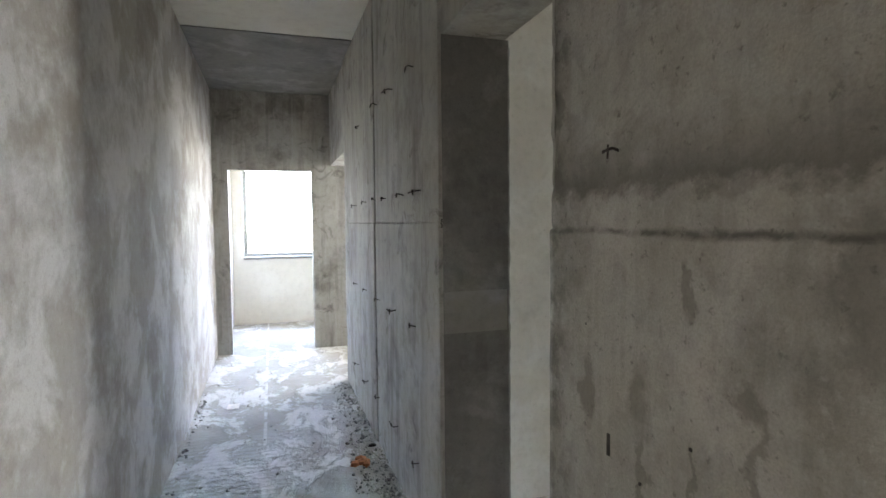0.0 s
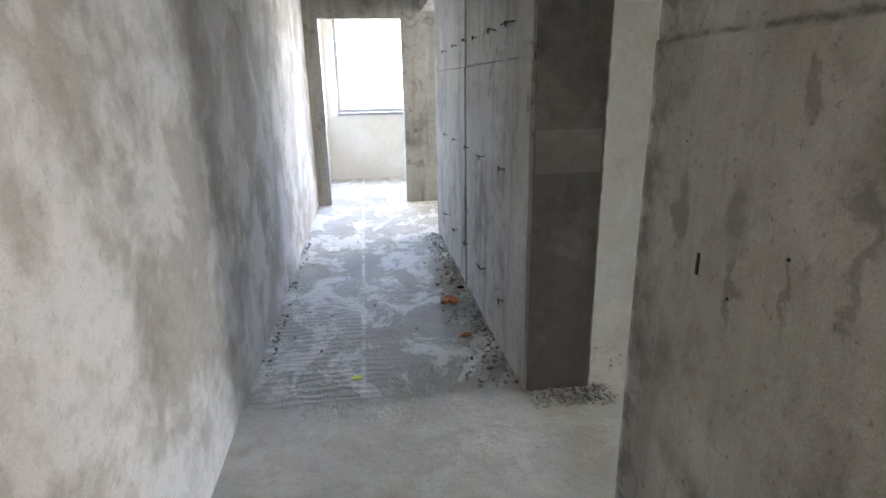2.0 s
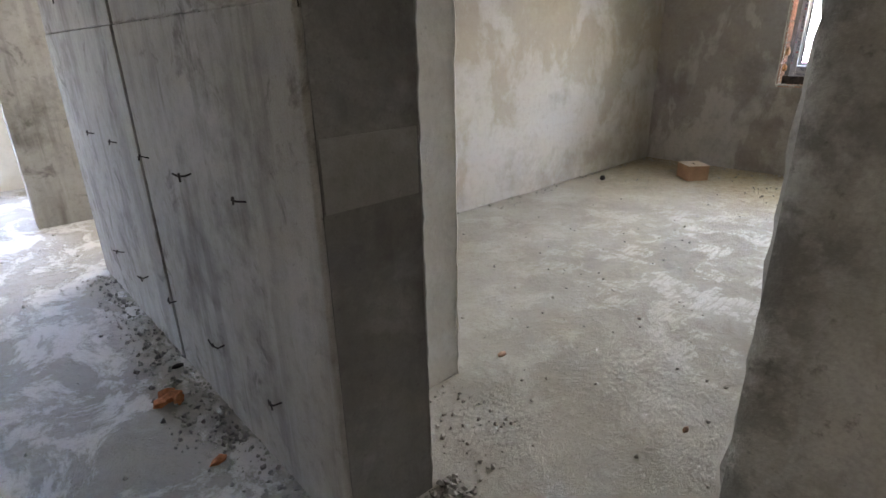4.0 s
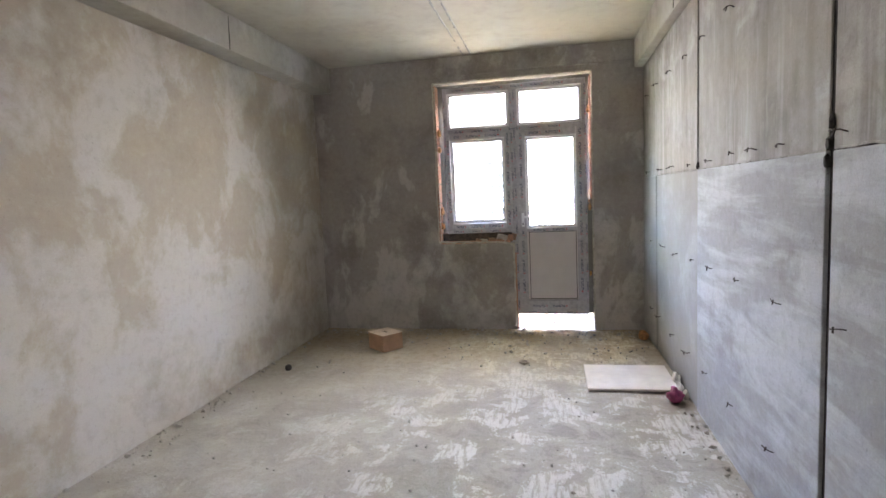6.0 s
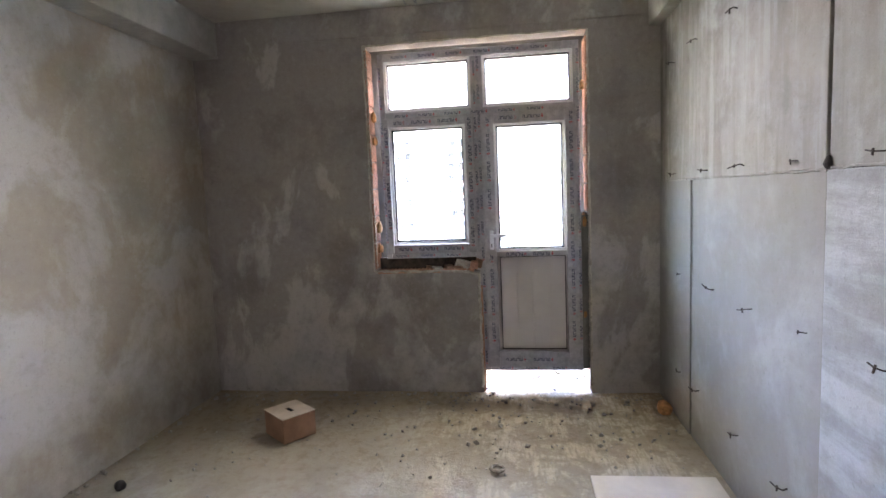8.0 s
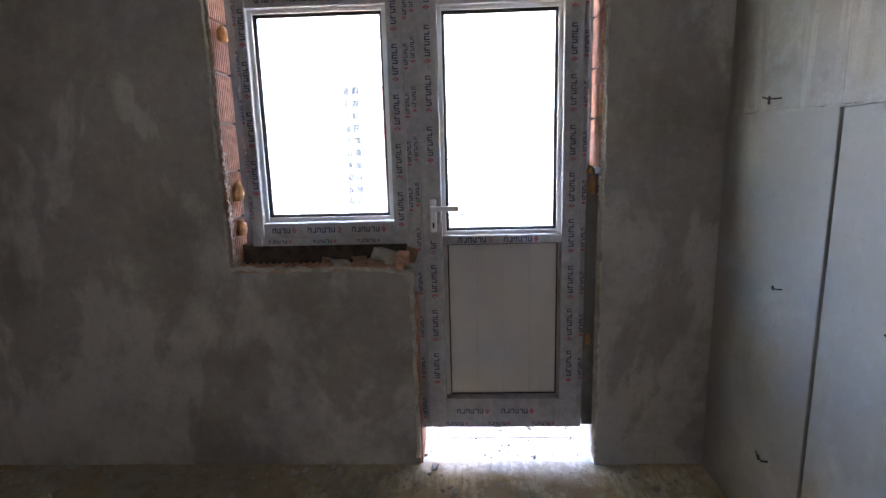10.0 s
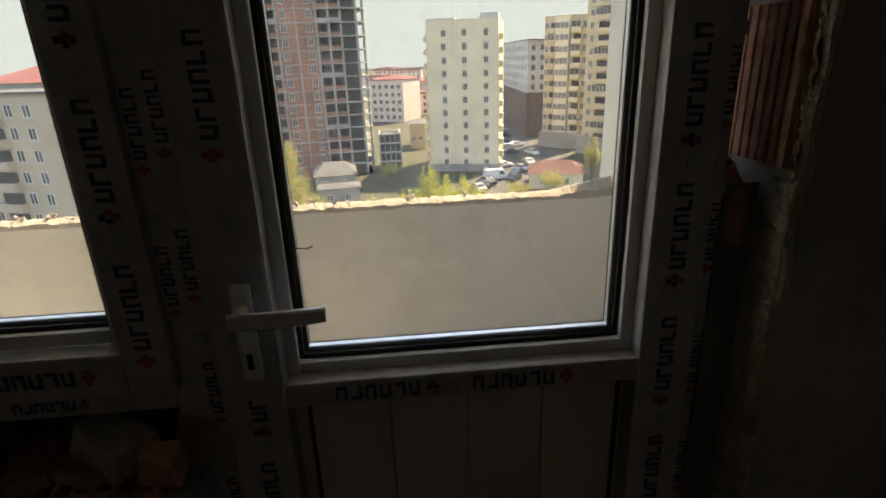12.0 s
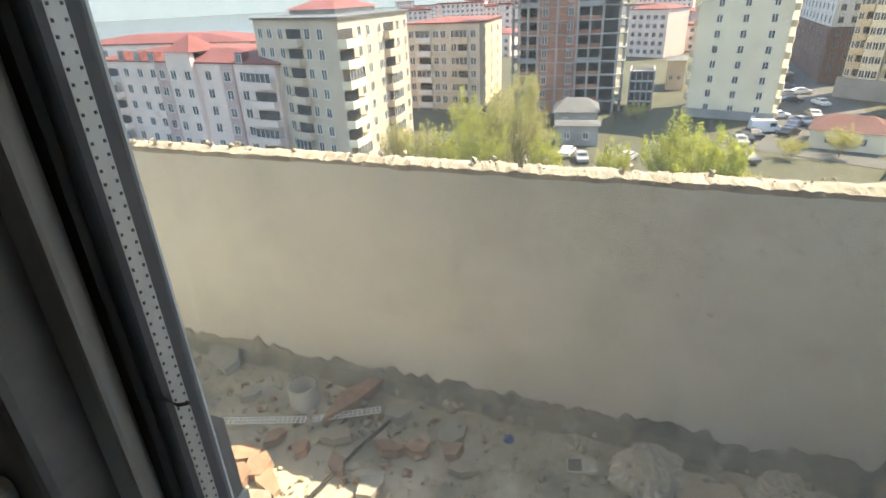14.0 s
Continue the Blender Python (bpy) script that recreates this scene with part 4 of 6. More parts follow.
# small concrete frame beside it
A, B = polar(1.9, 122), polar(-0.4, 122)
o, u, n, L = wall_frame(A, B)
fr = empty("concrete_frame", "small bare concrete frame of an unfinished building", "building")
bm = bmesh.new()
obox(bm, o, u, n, 0.3, L - 0.3, -7, -1, GZ, GZ + 8.3)
part("core", bm, M_dark_open, fr)
for k in range(5):
    bm = bmesh.new()
    obox(bm, o, u, n, 0, L, -8, 0, GZ + k * 2.05 - 0.2, GZ + k * 2.05)
    part("slab", bm, M_palegrey, fr)
bm = bmesh.new()
for i in range(5):
    obox(bm, o, u, n, (L - 0.3) * i / 4, (L - 0.3) * i / 4 + 0.3, -0.4, 0.02, GZ, GZ + 8.2)
part("column", bm, M_slab, fr)

# far pink blocks
for az0, az1, d, zt, mt in ((2.4, -0.9, 225, -6.5, M_pinkwall), (-0.7, -2.9, 300, -10.5, M_pinkband), (16.5, 13.6, 240, -14, M_pinkwall)):
    A, B = polar(az0, d), polar(az1, d * 0.97)
    f2 = block("apartment_building", "far pink apartment block with a red roof", back_of(A, B, 16), zt, mt, (M_roof_red, 1.5))
    o, u, n, L = wall_frame(A, B)
    for fl in range(7):
        for i in range(5):
            far_window(f2, o, u, n, L * (0.12 + 0.19 * i), zt - 3.2 - fl * 2.9, 1.6, 1.5)

# cream tower with three columns of windows
A, B = polar(-3.5, 119), polar(-10.7, 117)
o, u, n, L = wall_frame(A, B)
white = block("apartment_tower", "cream rendered apartment tower with three columns of windows", back_of(A, B, 16), 8.6, M_cream)
bm = bmesh.new()
obox(bm, o, u, n, -0.4, L + 0.4, 0.02, 0.5, GZ, GZ + 1.6)
part("podium", bm, M_slab, white)
bm = bmesh.new()
obox(bm, o, u, n, L * 0.75, L * 1.0, -4, 0.1, 8.6, 9.6)
obox(bm, o, u, n, 0, L * 0.4, -4, 0.1, 8.6, 8.9)
part("roof_room", bm, M_palegrey, white)
for fl in range(11):
    z = 5.4 - fl * 2.66
    for f in (0.24, 0.53, 0.83):
        far_window(white, o, u, n, L * f, z, 1.05, 1.35)
    for s0, s1 in ((-0.9, 0.2), (L - 0.2, L + 0.9)):
        bm = bmesh.new()
        obox(bm, o, u, n, s0, s1, -3.4, -1.0, z - 0.9, z + 0.25)
        part("balcony", bm, M_cream2, white)

# long receding block, cream above and brown below
A, C, B = polar(-10.6, 235), polar(-13.6, 168), polar(-16.4, 172)
back = (A[0] + B[0] - C[0], A[1] + B[1] - C[1])
lng = block("apartment_building", "long pale apartment block with brown lower floors", [A, C, B, back], 5.2, M_palegrey, (M_brownwall, 0.5))
for (P, Q), cols in (((A, C), 12), ((C, B), 3)):
    o, u, n, L = wall_frame(P, Q)
    bm = bmesh.new()
    obox(bm, o, u, n, 0, L, 0.01, 0.25, GZ, -9.5)
    part("cladding", bm, M_brownwall, lng)
    for fl in range(9):
        for i in range(cols):
            far_window(lng, o + n * (0.25 if fl > 4 else 0), u, n, L * (i + 0.6) / (cols + 0.2), 2.4 - fl * 2.75, 1.2, 1.4, M_slab)

# sand-coloured blocks with balconies
for az0, az1, d0, d1, zt in ((-15.2, -19.3, 150, 146, 10.2), (-19.2, -28.5, 140, 128, 15.0)):
    A, B = polar(az0, d0), polar(az1, d1)
    bg = block("apartment_building", "sand-coloured apartment block with stacked balconies", back_of(A, B, 18), zt, M_cream2)
    o, u, n, L = wall_frame(A, B)
    bm = bmesh.new()
    obox(bm, o, u, n, L * 0.30, L * 0.62, 0, 1.4, GZ, zt)
    part("bay", bm, M_cream, bg)
    bm = bmesh.new()
    obox(bm, o, u, n, -0.3, L, 0.02, 1.7, GZ, GZ + 4.2)
    part("podium", bm, M_slab, bg)
    k = 11 if zt < 12 else 13
    for fl in range(k):
        z = zt - 3.0 - fl * 2.8
        for f, d in ((0.06, 0), (0.36, 1.4), (0.46, 1.4), (0.56, 1.4), (0.94, 0)):
            far_window(bg, o + n * d, u, n, L * f, z, 1.1, 1.45)
        balcony_far(bg, o, u, n, L * 0.12, L * 0.28, z - 0.8, 1.3, M_cream2, fl % 3 == 1, rnd)
        balcony_far(bg, o, u, n, L * 0.66, L * 0.88, z - 0.8, 1.3, M_cream, fl % 2 == 0, rnd)

# the crowded far quarters
far_rnd = random.Random(77)
far_city = empty("backdrop_city", "far crowded quarters of pale apartment blocks", "city", kind="structure")
far_walls, far_panes, far_roofs = bmesh.new(), bmesh.new(), bmesh.new()
for i in range(60):
    az, d = far_rnd.uniform(-24, 27), far_rnd.uniform(235, 620)
    w, h = far_rnd.uniform(14, 30), far_rnd.choice((9, 12, 15, 15, 18))
    ax, ay = polar(az, d)
    o, u, n, L = wall_frame((ax, ay), (ax + w * math.sin(radians(az + far_rnd.uniform(-25, 25))), ay - w * math.cos(radians(az))))
    obox(far_walls, o, u, n, 0, L, -12, 0, GZ - 1, GZ + h)
    obox(far_roofs, o, u, n, -0.4, L + 0.4, -12.4, 0.4, GZ + h, GZ + h + 0.9)
    for fl in range(int(h / 3)):
        for k in range(int(L / 3.2)):
            obox(far_panes, o, u, n, k * 3.2 + 0.9, k * 3.2 + 2.3, -0.1, 0.05, GZ + fl * 3 + 0.9, GZ + fl * 3 + 2.3)
part("wall", far_walls, M_pinkwall, far_city)
part("window", far_panes, M_pane, far_city)
part("roof", far_roofs, M_roof_red, far_city)

# ground, road, hills
M_ground = concrete("dry_ground", (0.062, 0.06, 0.036), (0.095, 0.088, 0.058), (0.045, 0.055, 0.022), 0.06, 0, (0.5, 0.7), (0.5, 0.7), 0.1)
M_road = concrete("asphalt", (0.085, 0.084, 0.08), (0.12, 0.117, 0.11), (0.055, 0.054, 0.052), 0.2, 0, (0.5, 0.7), (0.5, 0.7), 0.1)
bm = bmesh.new()
box(bm, -1500, 4000, -3000, 3000, GZ - 3, GZ)
setting(part("ground", bm, M_ground), "dry earth and grass between the houses", "ground")
bm = bmesh.new()
prism(bm, [polar(-9.2, 96), polar(-20, 92), polar(-18, 130), polar(-14.3, 165), polar(-11.2, 235), polar(-10.5, 235), polar(-11.4, 120), polar(-7.5, 106)][::-1], GZ, GZ + 0.05)
setting(part("road", bm, M_road), "sunlit asphalt street and parking yard", "road")
M_sea = plain("pale_sea", (0.10, 0.13, 0.15), 0.35, 0, 0.1, 0.02, 0.0)
bm = bmesh.new()
prism(bm, [polar(18, 640), polar(70, 430), polar(70, 3000), polar(18, 3000)][::-1], GZ + 0.05, GZ + 0.3)
setting(part("water", bm, M_sea), "pale hazy sea beyond the roofs", "sea")
# Added far ring that glows: the low sky's haze is put into its emission.
m_haze, t_haze, b_haze = nodes_of("hazy_horizon", 1.0)
b_haze.inputs["Base Color"].default_value = (0.0, 0.0, 0.0, 1)
b_haze.inputs["Specular IOR Level"].default_value = 0.0
b_haze.inputs["Emission Color"].default_value = (0.60, 0.80, 1.0, 1)
b_haze.inputs["Emission Strength"].default_value = 0.26
bm = bmesh.new()
ring = [(6 + 1500 * math.cos(a), 2 + 1500 * math.sin(a)) for a in (2 * math.pi * i / 96 for i in range(96))]
lo = [bm.verts.new((x, y, -80)) for x, y in ring]
hi = [bm.verts.new((x, y, 285)) for x, y in ring]
for i in range(96):
    bm.faces.new([lo[i], lo[(i + 1) % 96], hi[(i + 1) % 96], hi[i]])
setting(part("backdrop", bm, m_haze), "pale blue-grey haze of the low sky", "sky")
M_hill = plain("far_hill", (0.20, 0.22, 0.24), 1.0, 0, 0.1, 0.01, 0)
bm = bmesh.new()
ring = [(a, 1500) for a in range(-60, 80, 4)]
lo = [bm.verts.new((*polar(a, d), GZ)) for a, d in ring]
hi = [bm.verts.new((*polar(a, d + 400), GZ + 8 + 14 * abs(noise.noise(Vector((a * 0.09, 0, 2)))))) for a, d in ring]
for i in range(len(ring) - 1):
    bm.faces.new([lo[i], lo[i + 1], hi[i + 1], hi[i]])
setting(part("backdrop_hills", bm, M_hill), "low hazy hills on the horizon", "hill")
# ---------------------------------------------------------------- wall pieces
def ragged(name, pts, radius, seed, material, parent=None, label="", step=0.018):
    """A crumbled mortar edge: an irregular bead along a polyline."""
    bm = bmesh.new()
    path, rad = [], []
    k = 0
    for a, b in zip(pts, pts[1:]):
        a, b = Vector(a), Vector(b)
        n = max(2, int((b - a).length / step))
        for i in range(n):
            p = a.lerp(b, i / n)
            q = Vector((noise.noise(p * 17 + Vector((seed, 0, 0))), noise.noise(p * 17 + Vector((0, seed, 3))), noise.noise(p * 17 + Vector((5, 1, seed)))))
            path.append(p + q * radius * 0.9)
            rad.append(radius * (0.75 + 0.8 * abs(noise.noise(p * 40 + Vector((seed, seed, 1))))))
    tube(bm, path, rad, 5)
    return part(name, bm, material, parent, label)


def slab_piece(name, axis, at, thick, u0, u1, z0, z1, material, parent, bevel=0.006):
    bm = bmesh.new()
    if axis == "y":
        box(bm, u0, u1, at - thick, at, z0, z1, bevel)
    else:
        box(bm, at, at + thick, u0, u1, z0, z1, bevel)
    return part(name, bm, material, parent)


# south wall of the room: cast lifts with open joints between them
south = bpy.data.objects["wall_south"]
J = 1.61
for i, (x0, x1) in enumerate(((CX + 0.2, 2.715), (2.755, 4.432), (4.440, 5.865), (5.872, XW))):
    off = (0.0, 0.003, -0.004, 0.002)[i]
    slab_piece("wall_lift", "y", YS + 0.016 + off, 0.05, x0, x1, -0.02, J - 0.0015, M_panel if i < 2 else M_low, south)
    slab_piece("wall_lift", "y", YS + 0.014 - off, 0.05, x0, x1, J + 0.0015, 2.73, M_cast, south)
bm = bmesh.new()
box(bm, 2.70, 2.77, YS - 0.02, YS + 0.004, -0.02, 2.72)
box(bm, CX + 0.2, XW, YS - 0.02, YS + 0.003, J - 0.02, J + 0.02)
part("joint", bm, M_crack, south, "dark open joint")
bm = bmesh.new()
for k, (x, z) in enumerate(((2.735, 1.63), (2.75, 1.57), (4.43, 1.63), (2.72, 1.70))):
    lump(bm, (x, YS + 0.015, z), (0.018, 0.012, 0.03), k + 3, 2)
part("joint_debris", bm, M_crack, south)
ragged("mortar_ridge", [(CX + 0.2, YS + 0.013, J), (2.71, YS + 0.013, J + 0.004)], 0.006, 31, M_cast, south, "rough mortar ridge along the pour line", 0.014)
ragged("mortar_ridge", [(2.76, YS + 0.013, J), (4.43, YS + 0.013, J + 0.004)], 0.006, 32, M_cast, south, "rough mortar ridge along the pour line", 0.014)
ragged("mortar_ridge", [(4.44, YS + 0.013, J), (XW - 0.01, YS + 0.013, J - 0.003)], 0.005, 33, M_cast, south, "rough mortar ridge along the pour line", 0.014)

# cast corridor wall, in the same way
cor = bpy.data.objects["wall_corridor_right"]
JC = 1.60
for i, (y0, y1) in enumerate(((D1 + 0.001, 3.42), (3.445, 5.068))):
    slab_piece("wall_lift", "x", RX - 0.016 - 0.004 * i, 0.03, y0, y1, -0.02, JC - 0.0015, M_corr_right, cor)
    slab_piece("wall_lift", "x", RX - 0.012 - 0.003 * i, 0.03, y0, y1, JC + 0.0015, CC - 0.01, M_corr_right, cor)
bm = bmesh.new()
box(bm, RX - 0.003, RX + 0.01, 3.40, 3.465, -0.02, CC - 0.02)
box(bm, RX - 0.003, RX + 0.01, D1, 5.06, JC - 0.02, JC + 0.02)
part("joint", bm, M_crack, cor, "dark open joint")
ragged("mortar_ridge", [(RX - 0.010, D1 + 0.01, JC), (RX - 0.010, 3.42, JC + 0.006)], 0.007, 34, M_corr_right, cor, "rough mortar ridge along the pour line", 0.014)
near = bpy.data.objects["wall_corridor_near"]


def lift_step(z, at, soft):
    k = min(1.0, max(0.0, (z - at) / soft + 0.5))
    return k * k * (3 - 2 * k)


# the near wall's face: two cast lifts with an uneven proud band between them
bm = bmesh.new()
rows = []
zs = [-0.02 + 0.03 * i for i in range(52)] + [1.54 + 0.006 * i for i in range(29)] + [1.72 + 0.03 * i for i in range(50)]
for i in range(64):
    y = -0.36 + (D0 - 0.004 + 0.36) * min(i, 62) / 62
    row = []
    for z in zs:
        w = 0.014 * noise.noise(Vector((y * 4, 2, 7))) + 0.007 * noise.noise(Vector((y * 21, 5, 1)))
        d = -0.010 + 0.007 * lift_step(z + w, 1.580, 0.012) + 0.007 * lift_step(z + w * 2.2, 1.672, 0.035)
        d += 0.004 * math.exp(-((z + w - 1.583) / 0.005) ** 2) * (0.5 + noise.noise(Vector((y * 13, 1, 3))))
        d += 0.0025 * noise.noise(Vector((y * 5, z * 5, 4))) + 0.0012 * noise.noise(Vector((y * 25, z * 25, 4)))
        row.append(bm.verts.new((RX + 0.02 if i == 63 else RX + d, y, min(z, CC - 0.01))))
    rows.append(row)
for a, b in zip(rows, rows[1:]):
    for k in range(len(zs) - 1):
        bm.faces.new([a[k], b[k], b[k + 1], a[k + 1]])
part("wall_lift", bm, M_near, near, "cast lifts with an uneven band between them", True)

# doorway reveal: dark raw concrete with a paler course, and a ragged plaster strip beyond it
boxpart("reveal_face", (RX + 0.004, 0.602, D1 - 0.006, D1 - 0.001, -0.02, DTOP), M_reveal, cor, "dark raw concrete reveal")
boxpart("reveal_course", (RX + 0.006, 0.588, D1 - 0.012, D1 - 0.004, 1.10, 1.29), M_course, cor, "paler concrete course", 0.003)
west = bpy.data.objects["wall_room_west"]
bm = sheet("jamb", "y", DY - 0.006, CX + 0.002, WX, 0.0, RC, 0.05, 0.006, 3.0, 9)
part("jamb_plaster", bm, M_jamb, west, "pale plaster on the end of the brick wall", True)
ragged("jamb_edge", [(WX, DY - 0.004, 0), (WX, DY - 0.004, RC)], 0.006, 12, M_jamb, west, "rough plaster corner")
ragged("jamb_edge", [(0.601, D1 - 0.004, 0), (0.601, D1 - 0.004, DTOP)], 0.006, 5, M_course, cor, "rough plaster lip on the column", 0.03)
ragged("jamb_edge", [(RX + 0.004, D0 - 0.004, 0), (RX + 0.004, D0 - 0.004, DTOP)], 0.007, 3, M_corr_right, near, "rough broken wall edge")
ragged("jamb_edge", [(CX, D0 - 0.004, 0), (CX, D0 - 0.004, DTOP)], 0.007, 8, M_strip, near, "rough broken wall edge")
bm = bmesh.new()
for y, z, w, h in ((0.61, 1.10, 0.008, 0.05), (0.50, 1.06, 0.005, 0.006), (0.70, 1.36, 0.004, 0.005), (0.36, 1.19, 0.006, 0.006)):
    box(bm, RX - 0.013, RX - 0.004, y - w / 2, y + w / 2, z - h / 2, z + h / 2)
part("tie_hole", bm, M_crack, near, "dark holes left by the formwork")

# wire ties left in the cast walls
def tie(bm, seed):
    r = random.Random(seed)
    l = 0.05 + 0.03 * r.random()
    tube(bm, [(0, 0, 0), (0.0, 0.03, 0.004), (l * 0.4, 0.04, 0.002), (l, 0.036, -0.006 + 0.01 * r.random())], 0.0036, 4)
    tube(bm, [(l * 0.4, 0.035, 0.012), (l * 0.42, 0.037, -0.022 * r.random() - 0.006)], 0.004, 4)


tie_meshes = []
for k in range(4):
    bm = bmesh.new()
    tie(bm, k)
    tie_meshes.append(mesh_of("wire_tie", bm, M_rust))
rnd = random.Random(11)


def put_tie(parent, m):
    ob = new("wire_tie", tie_meshes[rnd.randrange(4)])
    ob.parent = parent
    ob.matrix_world = m
    return ob


for z, xs in ((1.66, (2.63, 3.12, 3.43, 3.71, 4.15, 4.62, 5.11, 5.59, 6.2)), (1.01, (2.61, 3.1, 3.6, 4.09, 4.54, 4.99, 5.5, 6.07)), (0.33, (3.16, 3.71, 4.2, 4.65, 5.13, 5.69, 6.06)), (2.39, (3.2, 3.75, 4.27, 4.73, 5.22, 5.75, 6.2))):
    for x in xs:
        put_tie(south, pose(x + rnd.uniform(-0.02, 0.02), YS + 0.014, z + rnd.uniform(-0.015, 0.015), rnd.uniform(-15, 15), rnd.uniform(-12, 12), rnd.uniform(-25, 25))).scale = (1.05, 0.8, 0.8)
for z, ys in ((1.76, (2.17, 2.53, 3.04, 3.4, 3.8, 4.3)), (1.06, (2.29, 2.78, 3.31, 3.8, 4.31)), (0.34, (2.26, 2.75, 3.34, 3.8, 4.3)), (2.4, (2.3, 2.8, 3.3, 4.1))):
    for y in ys:
        put_tie(cor, pose(RX - 0.015, y + rnd.uniform(-0.02, 0.02), z + rnd.uniform(-0.015, 0.015), rnd.uniform(-15, 15), rnd.uniform(-12, 12), 90 + rnd.uniform(-25, 25)))
put_tie(near, pose(RX + 0.004, 0.60, 1.76, 0, 0, 90)).scale = (0.6, 0.5, 1.2)

# slab joints in the ceiling
ceil = bpy.data.objects["ceiling_room"]
ob = ragged("ceiling_joint", [(WX, 2.33, RC + 0.004), (4.2, 2.345, RC + 0.004), (XW - 0.03, 2.36, RC + 0.004)], 0.011, 5, M_panel)
setting(ob, "pale mortar bead along a ceiling slab joint", "ceiling")
ob = ragged("ceiling_joint", [(WX, 2.41, RC + 0.004), (4.2, 2.425, RC + 0.004), (XW - 0.03, 2.44, RC + 0.004)], 0.010, 6, M_panel)
setting(ob, "pale mortar bead along a ceiling slab joint", "ceiling")
ob = ragged("ceiling_joint", [(4.17, 0.70, RC + 0.003), (4.165, 2.3, RC + 0.003), (4.18, 3.98, RC + 0.003)], 0.008, 7, M_crack)
setting(ob, "dark open joint across the ceiling", "ceiling")
for y0, y1, x in ((3.965, 3.985, 4.6), (3.965, 3.985, 2.9)):
    setting(ragged("beam_joint", [(x, 3.985, 2.73), (x + 0.01, 3.985, 3.0)], 0.005, 9, M_crack), "dark joint in the beam", "beam")
for x in (4.75, 3.3):
    setting(ragged("beam_joint", [(x, 0.696, 2.73), (x + 0.01, 0.696, 3.0)], 0.005, 9, M_crack), "dark joint in the beam", "beam")

# ---------------------------------------------------------------- brick reveals of the window
wallw = bpy.data.objects["wall_window"]


def brick_mesh(h, d, t):
    """A hollow clay brick end: a body with upright ribs on its face."""
    bm = bmesh.new()
    box(bm, 0, d, 0, t, 0, h, 0.004)
    n = 13
    for i in range(n):
        x = d * (i + 0.5) / n
        box(bm, x - d / n * 0.34, x + d / n * 0.34, t, t + 0.007, 0.003, h - 0.003)
    return mesh_of("brick", bm, M_brick)


BH = 0.208
brick_end = brick_mesh(BH, 0.25, 0.008)


def brick_column(y, z0, z1, side, setback=0.0):
    z = z0
    while z + BH < z1:
        ob = new("brick", brick_end)
        ob.parent = wallw
        ob.matrix_world = pose(XW + 0.006 + setback, y, z) @ Matrix.Diagonal((1, side, 1, 1))
        z += BH + 0.007


brick_column(WL - 0.001, SILL + 0.004, TOP + 0.02, -1)
brick_column(WR + 0.002, 1.41, TOP + 0.02, 1)
brick_column(WM - 0.001, 0.0, SILL - 0.05, -1)


def smear(name, y, side, z0, z1, width, proud, seed):
    """Rough mortar squeezed over the bricks of a reveal: deep at the room edge, thin and torn inside."""
    bm = bmesh.new()
    prev = None
    n = int((z1 - z0) / 0.007)
    for i in range(n + 1):
        z = z0 + (z1 - z0) * i / n
        cur = []
        for k in range(7):
            f = k / 6
            d = width * f * (1 + 0.35 * noise.noise(Vector((seed, z * 16, 2))))
            q = Vector((d * 60, z * 60, seed))
            h = proud * (1 - f ** 3) + 0.010 * noise.noise(q) + 0.007 * noise.noise(q * 2.3)
            cur.append(bm.verts.new((XW - 0.004 + d + 0.004 * noise.noise(q * 1.7), y + side * (h if k < 6 else -0.01), z)))
        if prev:
            for k in range(6):
                bm.faces.new([prev[k], cur[k], cur[k + 1], prev[k + 1]])
        prev = cur
    return part(name, bm, M_edge, wallw, "pale rough mortar smeared over the bricks")


smear("mortar_smear", WR - 0.006, 1, 0.02, 1.395, 0.07, 0.012, 3)
smear("mortar_smear", WR - 0.004, 1, 1.40, TOP, 0.014, 0.010, 5)
smear("mortar_smear", WL - 0.006, -1, SILL, 1.52, 0.06, 0.012, 8)
smear("mortar_smear", WL - 0.006, -1, 1.53, TOP, 0.012, 0.010, 11)
# top course of the sill: bricks lying open, their cells showing
for i in range(3):
    bm = bmesh.new()
    y0 = WL - 0.018 - (i + 1) * 0.255
    w, d, cols, rows = 0.25, 0.235, 8, 6
    if i == 2:
        w = 0.235
    for a in range(cols + 1):
        y = y0 + w * a / cols
        box(bm, XW + 0.006, XW + 0.006 + d, y - 0.0045, y + 0.0045, SILL - 0.03, SILL - 0.004 + 0.004 * noise.noise(Vector((a, i, 0))))
    for b in range(rows + 1):
        x = XW + 0.006 + d * b / rows
        for a in range(cols):
            box(bm, x - 0.004, x + 0.004, y0 + w * a / cols + 0.0045, y0 + w * (a + 1) / cols - 0.0045, SILL - 0.03, SILL - 0.007 + 0.005 * noise.noise(Vector((a, i, b))))
    part("brick", bm, M_brick, wallw, "hollow sill brick with open cells")
ragged("plaster_edge", [(XW - 0.001, WL + 0.006, SILL - 0.01), (XW - 0.001, WL + 0.006, TOP), (XW - 0.001, WR - 0.004, TOP), (XW - 0.001, WR - 0.004, 0.02)], 0.008, 21, M_edge, wallw, "broken plaster round the opening")
ragged("plaster_edge", [(XW - 0.001, WL, SILL - 0.012), (XW - 0.003, 2.3, SILL - 0.016), (XW - 0.001, 2.10, SILL - 0.02), (XW, 2.04, SILL - 0.035), (XW - 0.001, WM + 0.006, SILL - 0.05), (XW - 0.001, WM, 0.02)], 0.012, 22, M_edge, wallw, "broken plaster round the opening", 0.014)
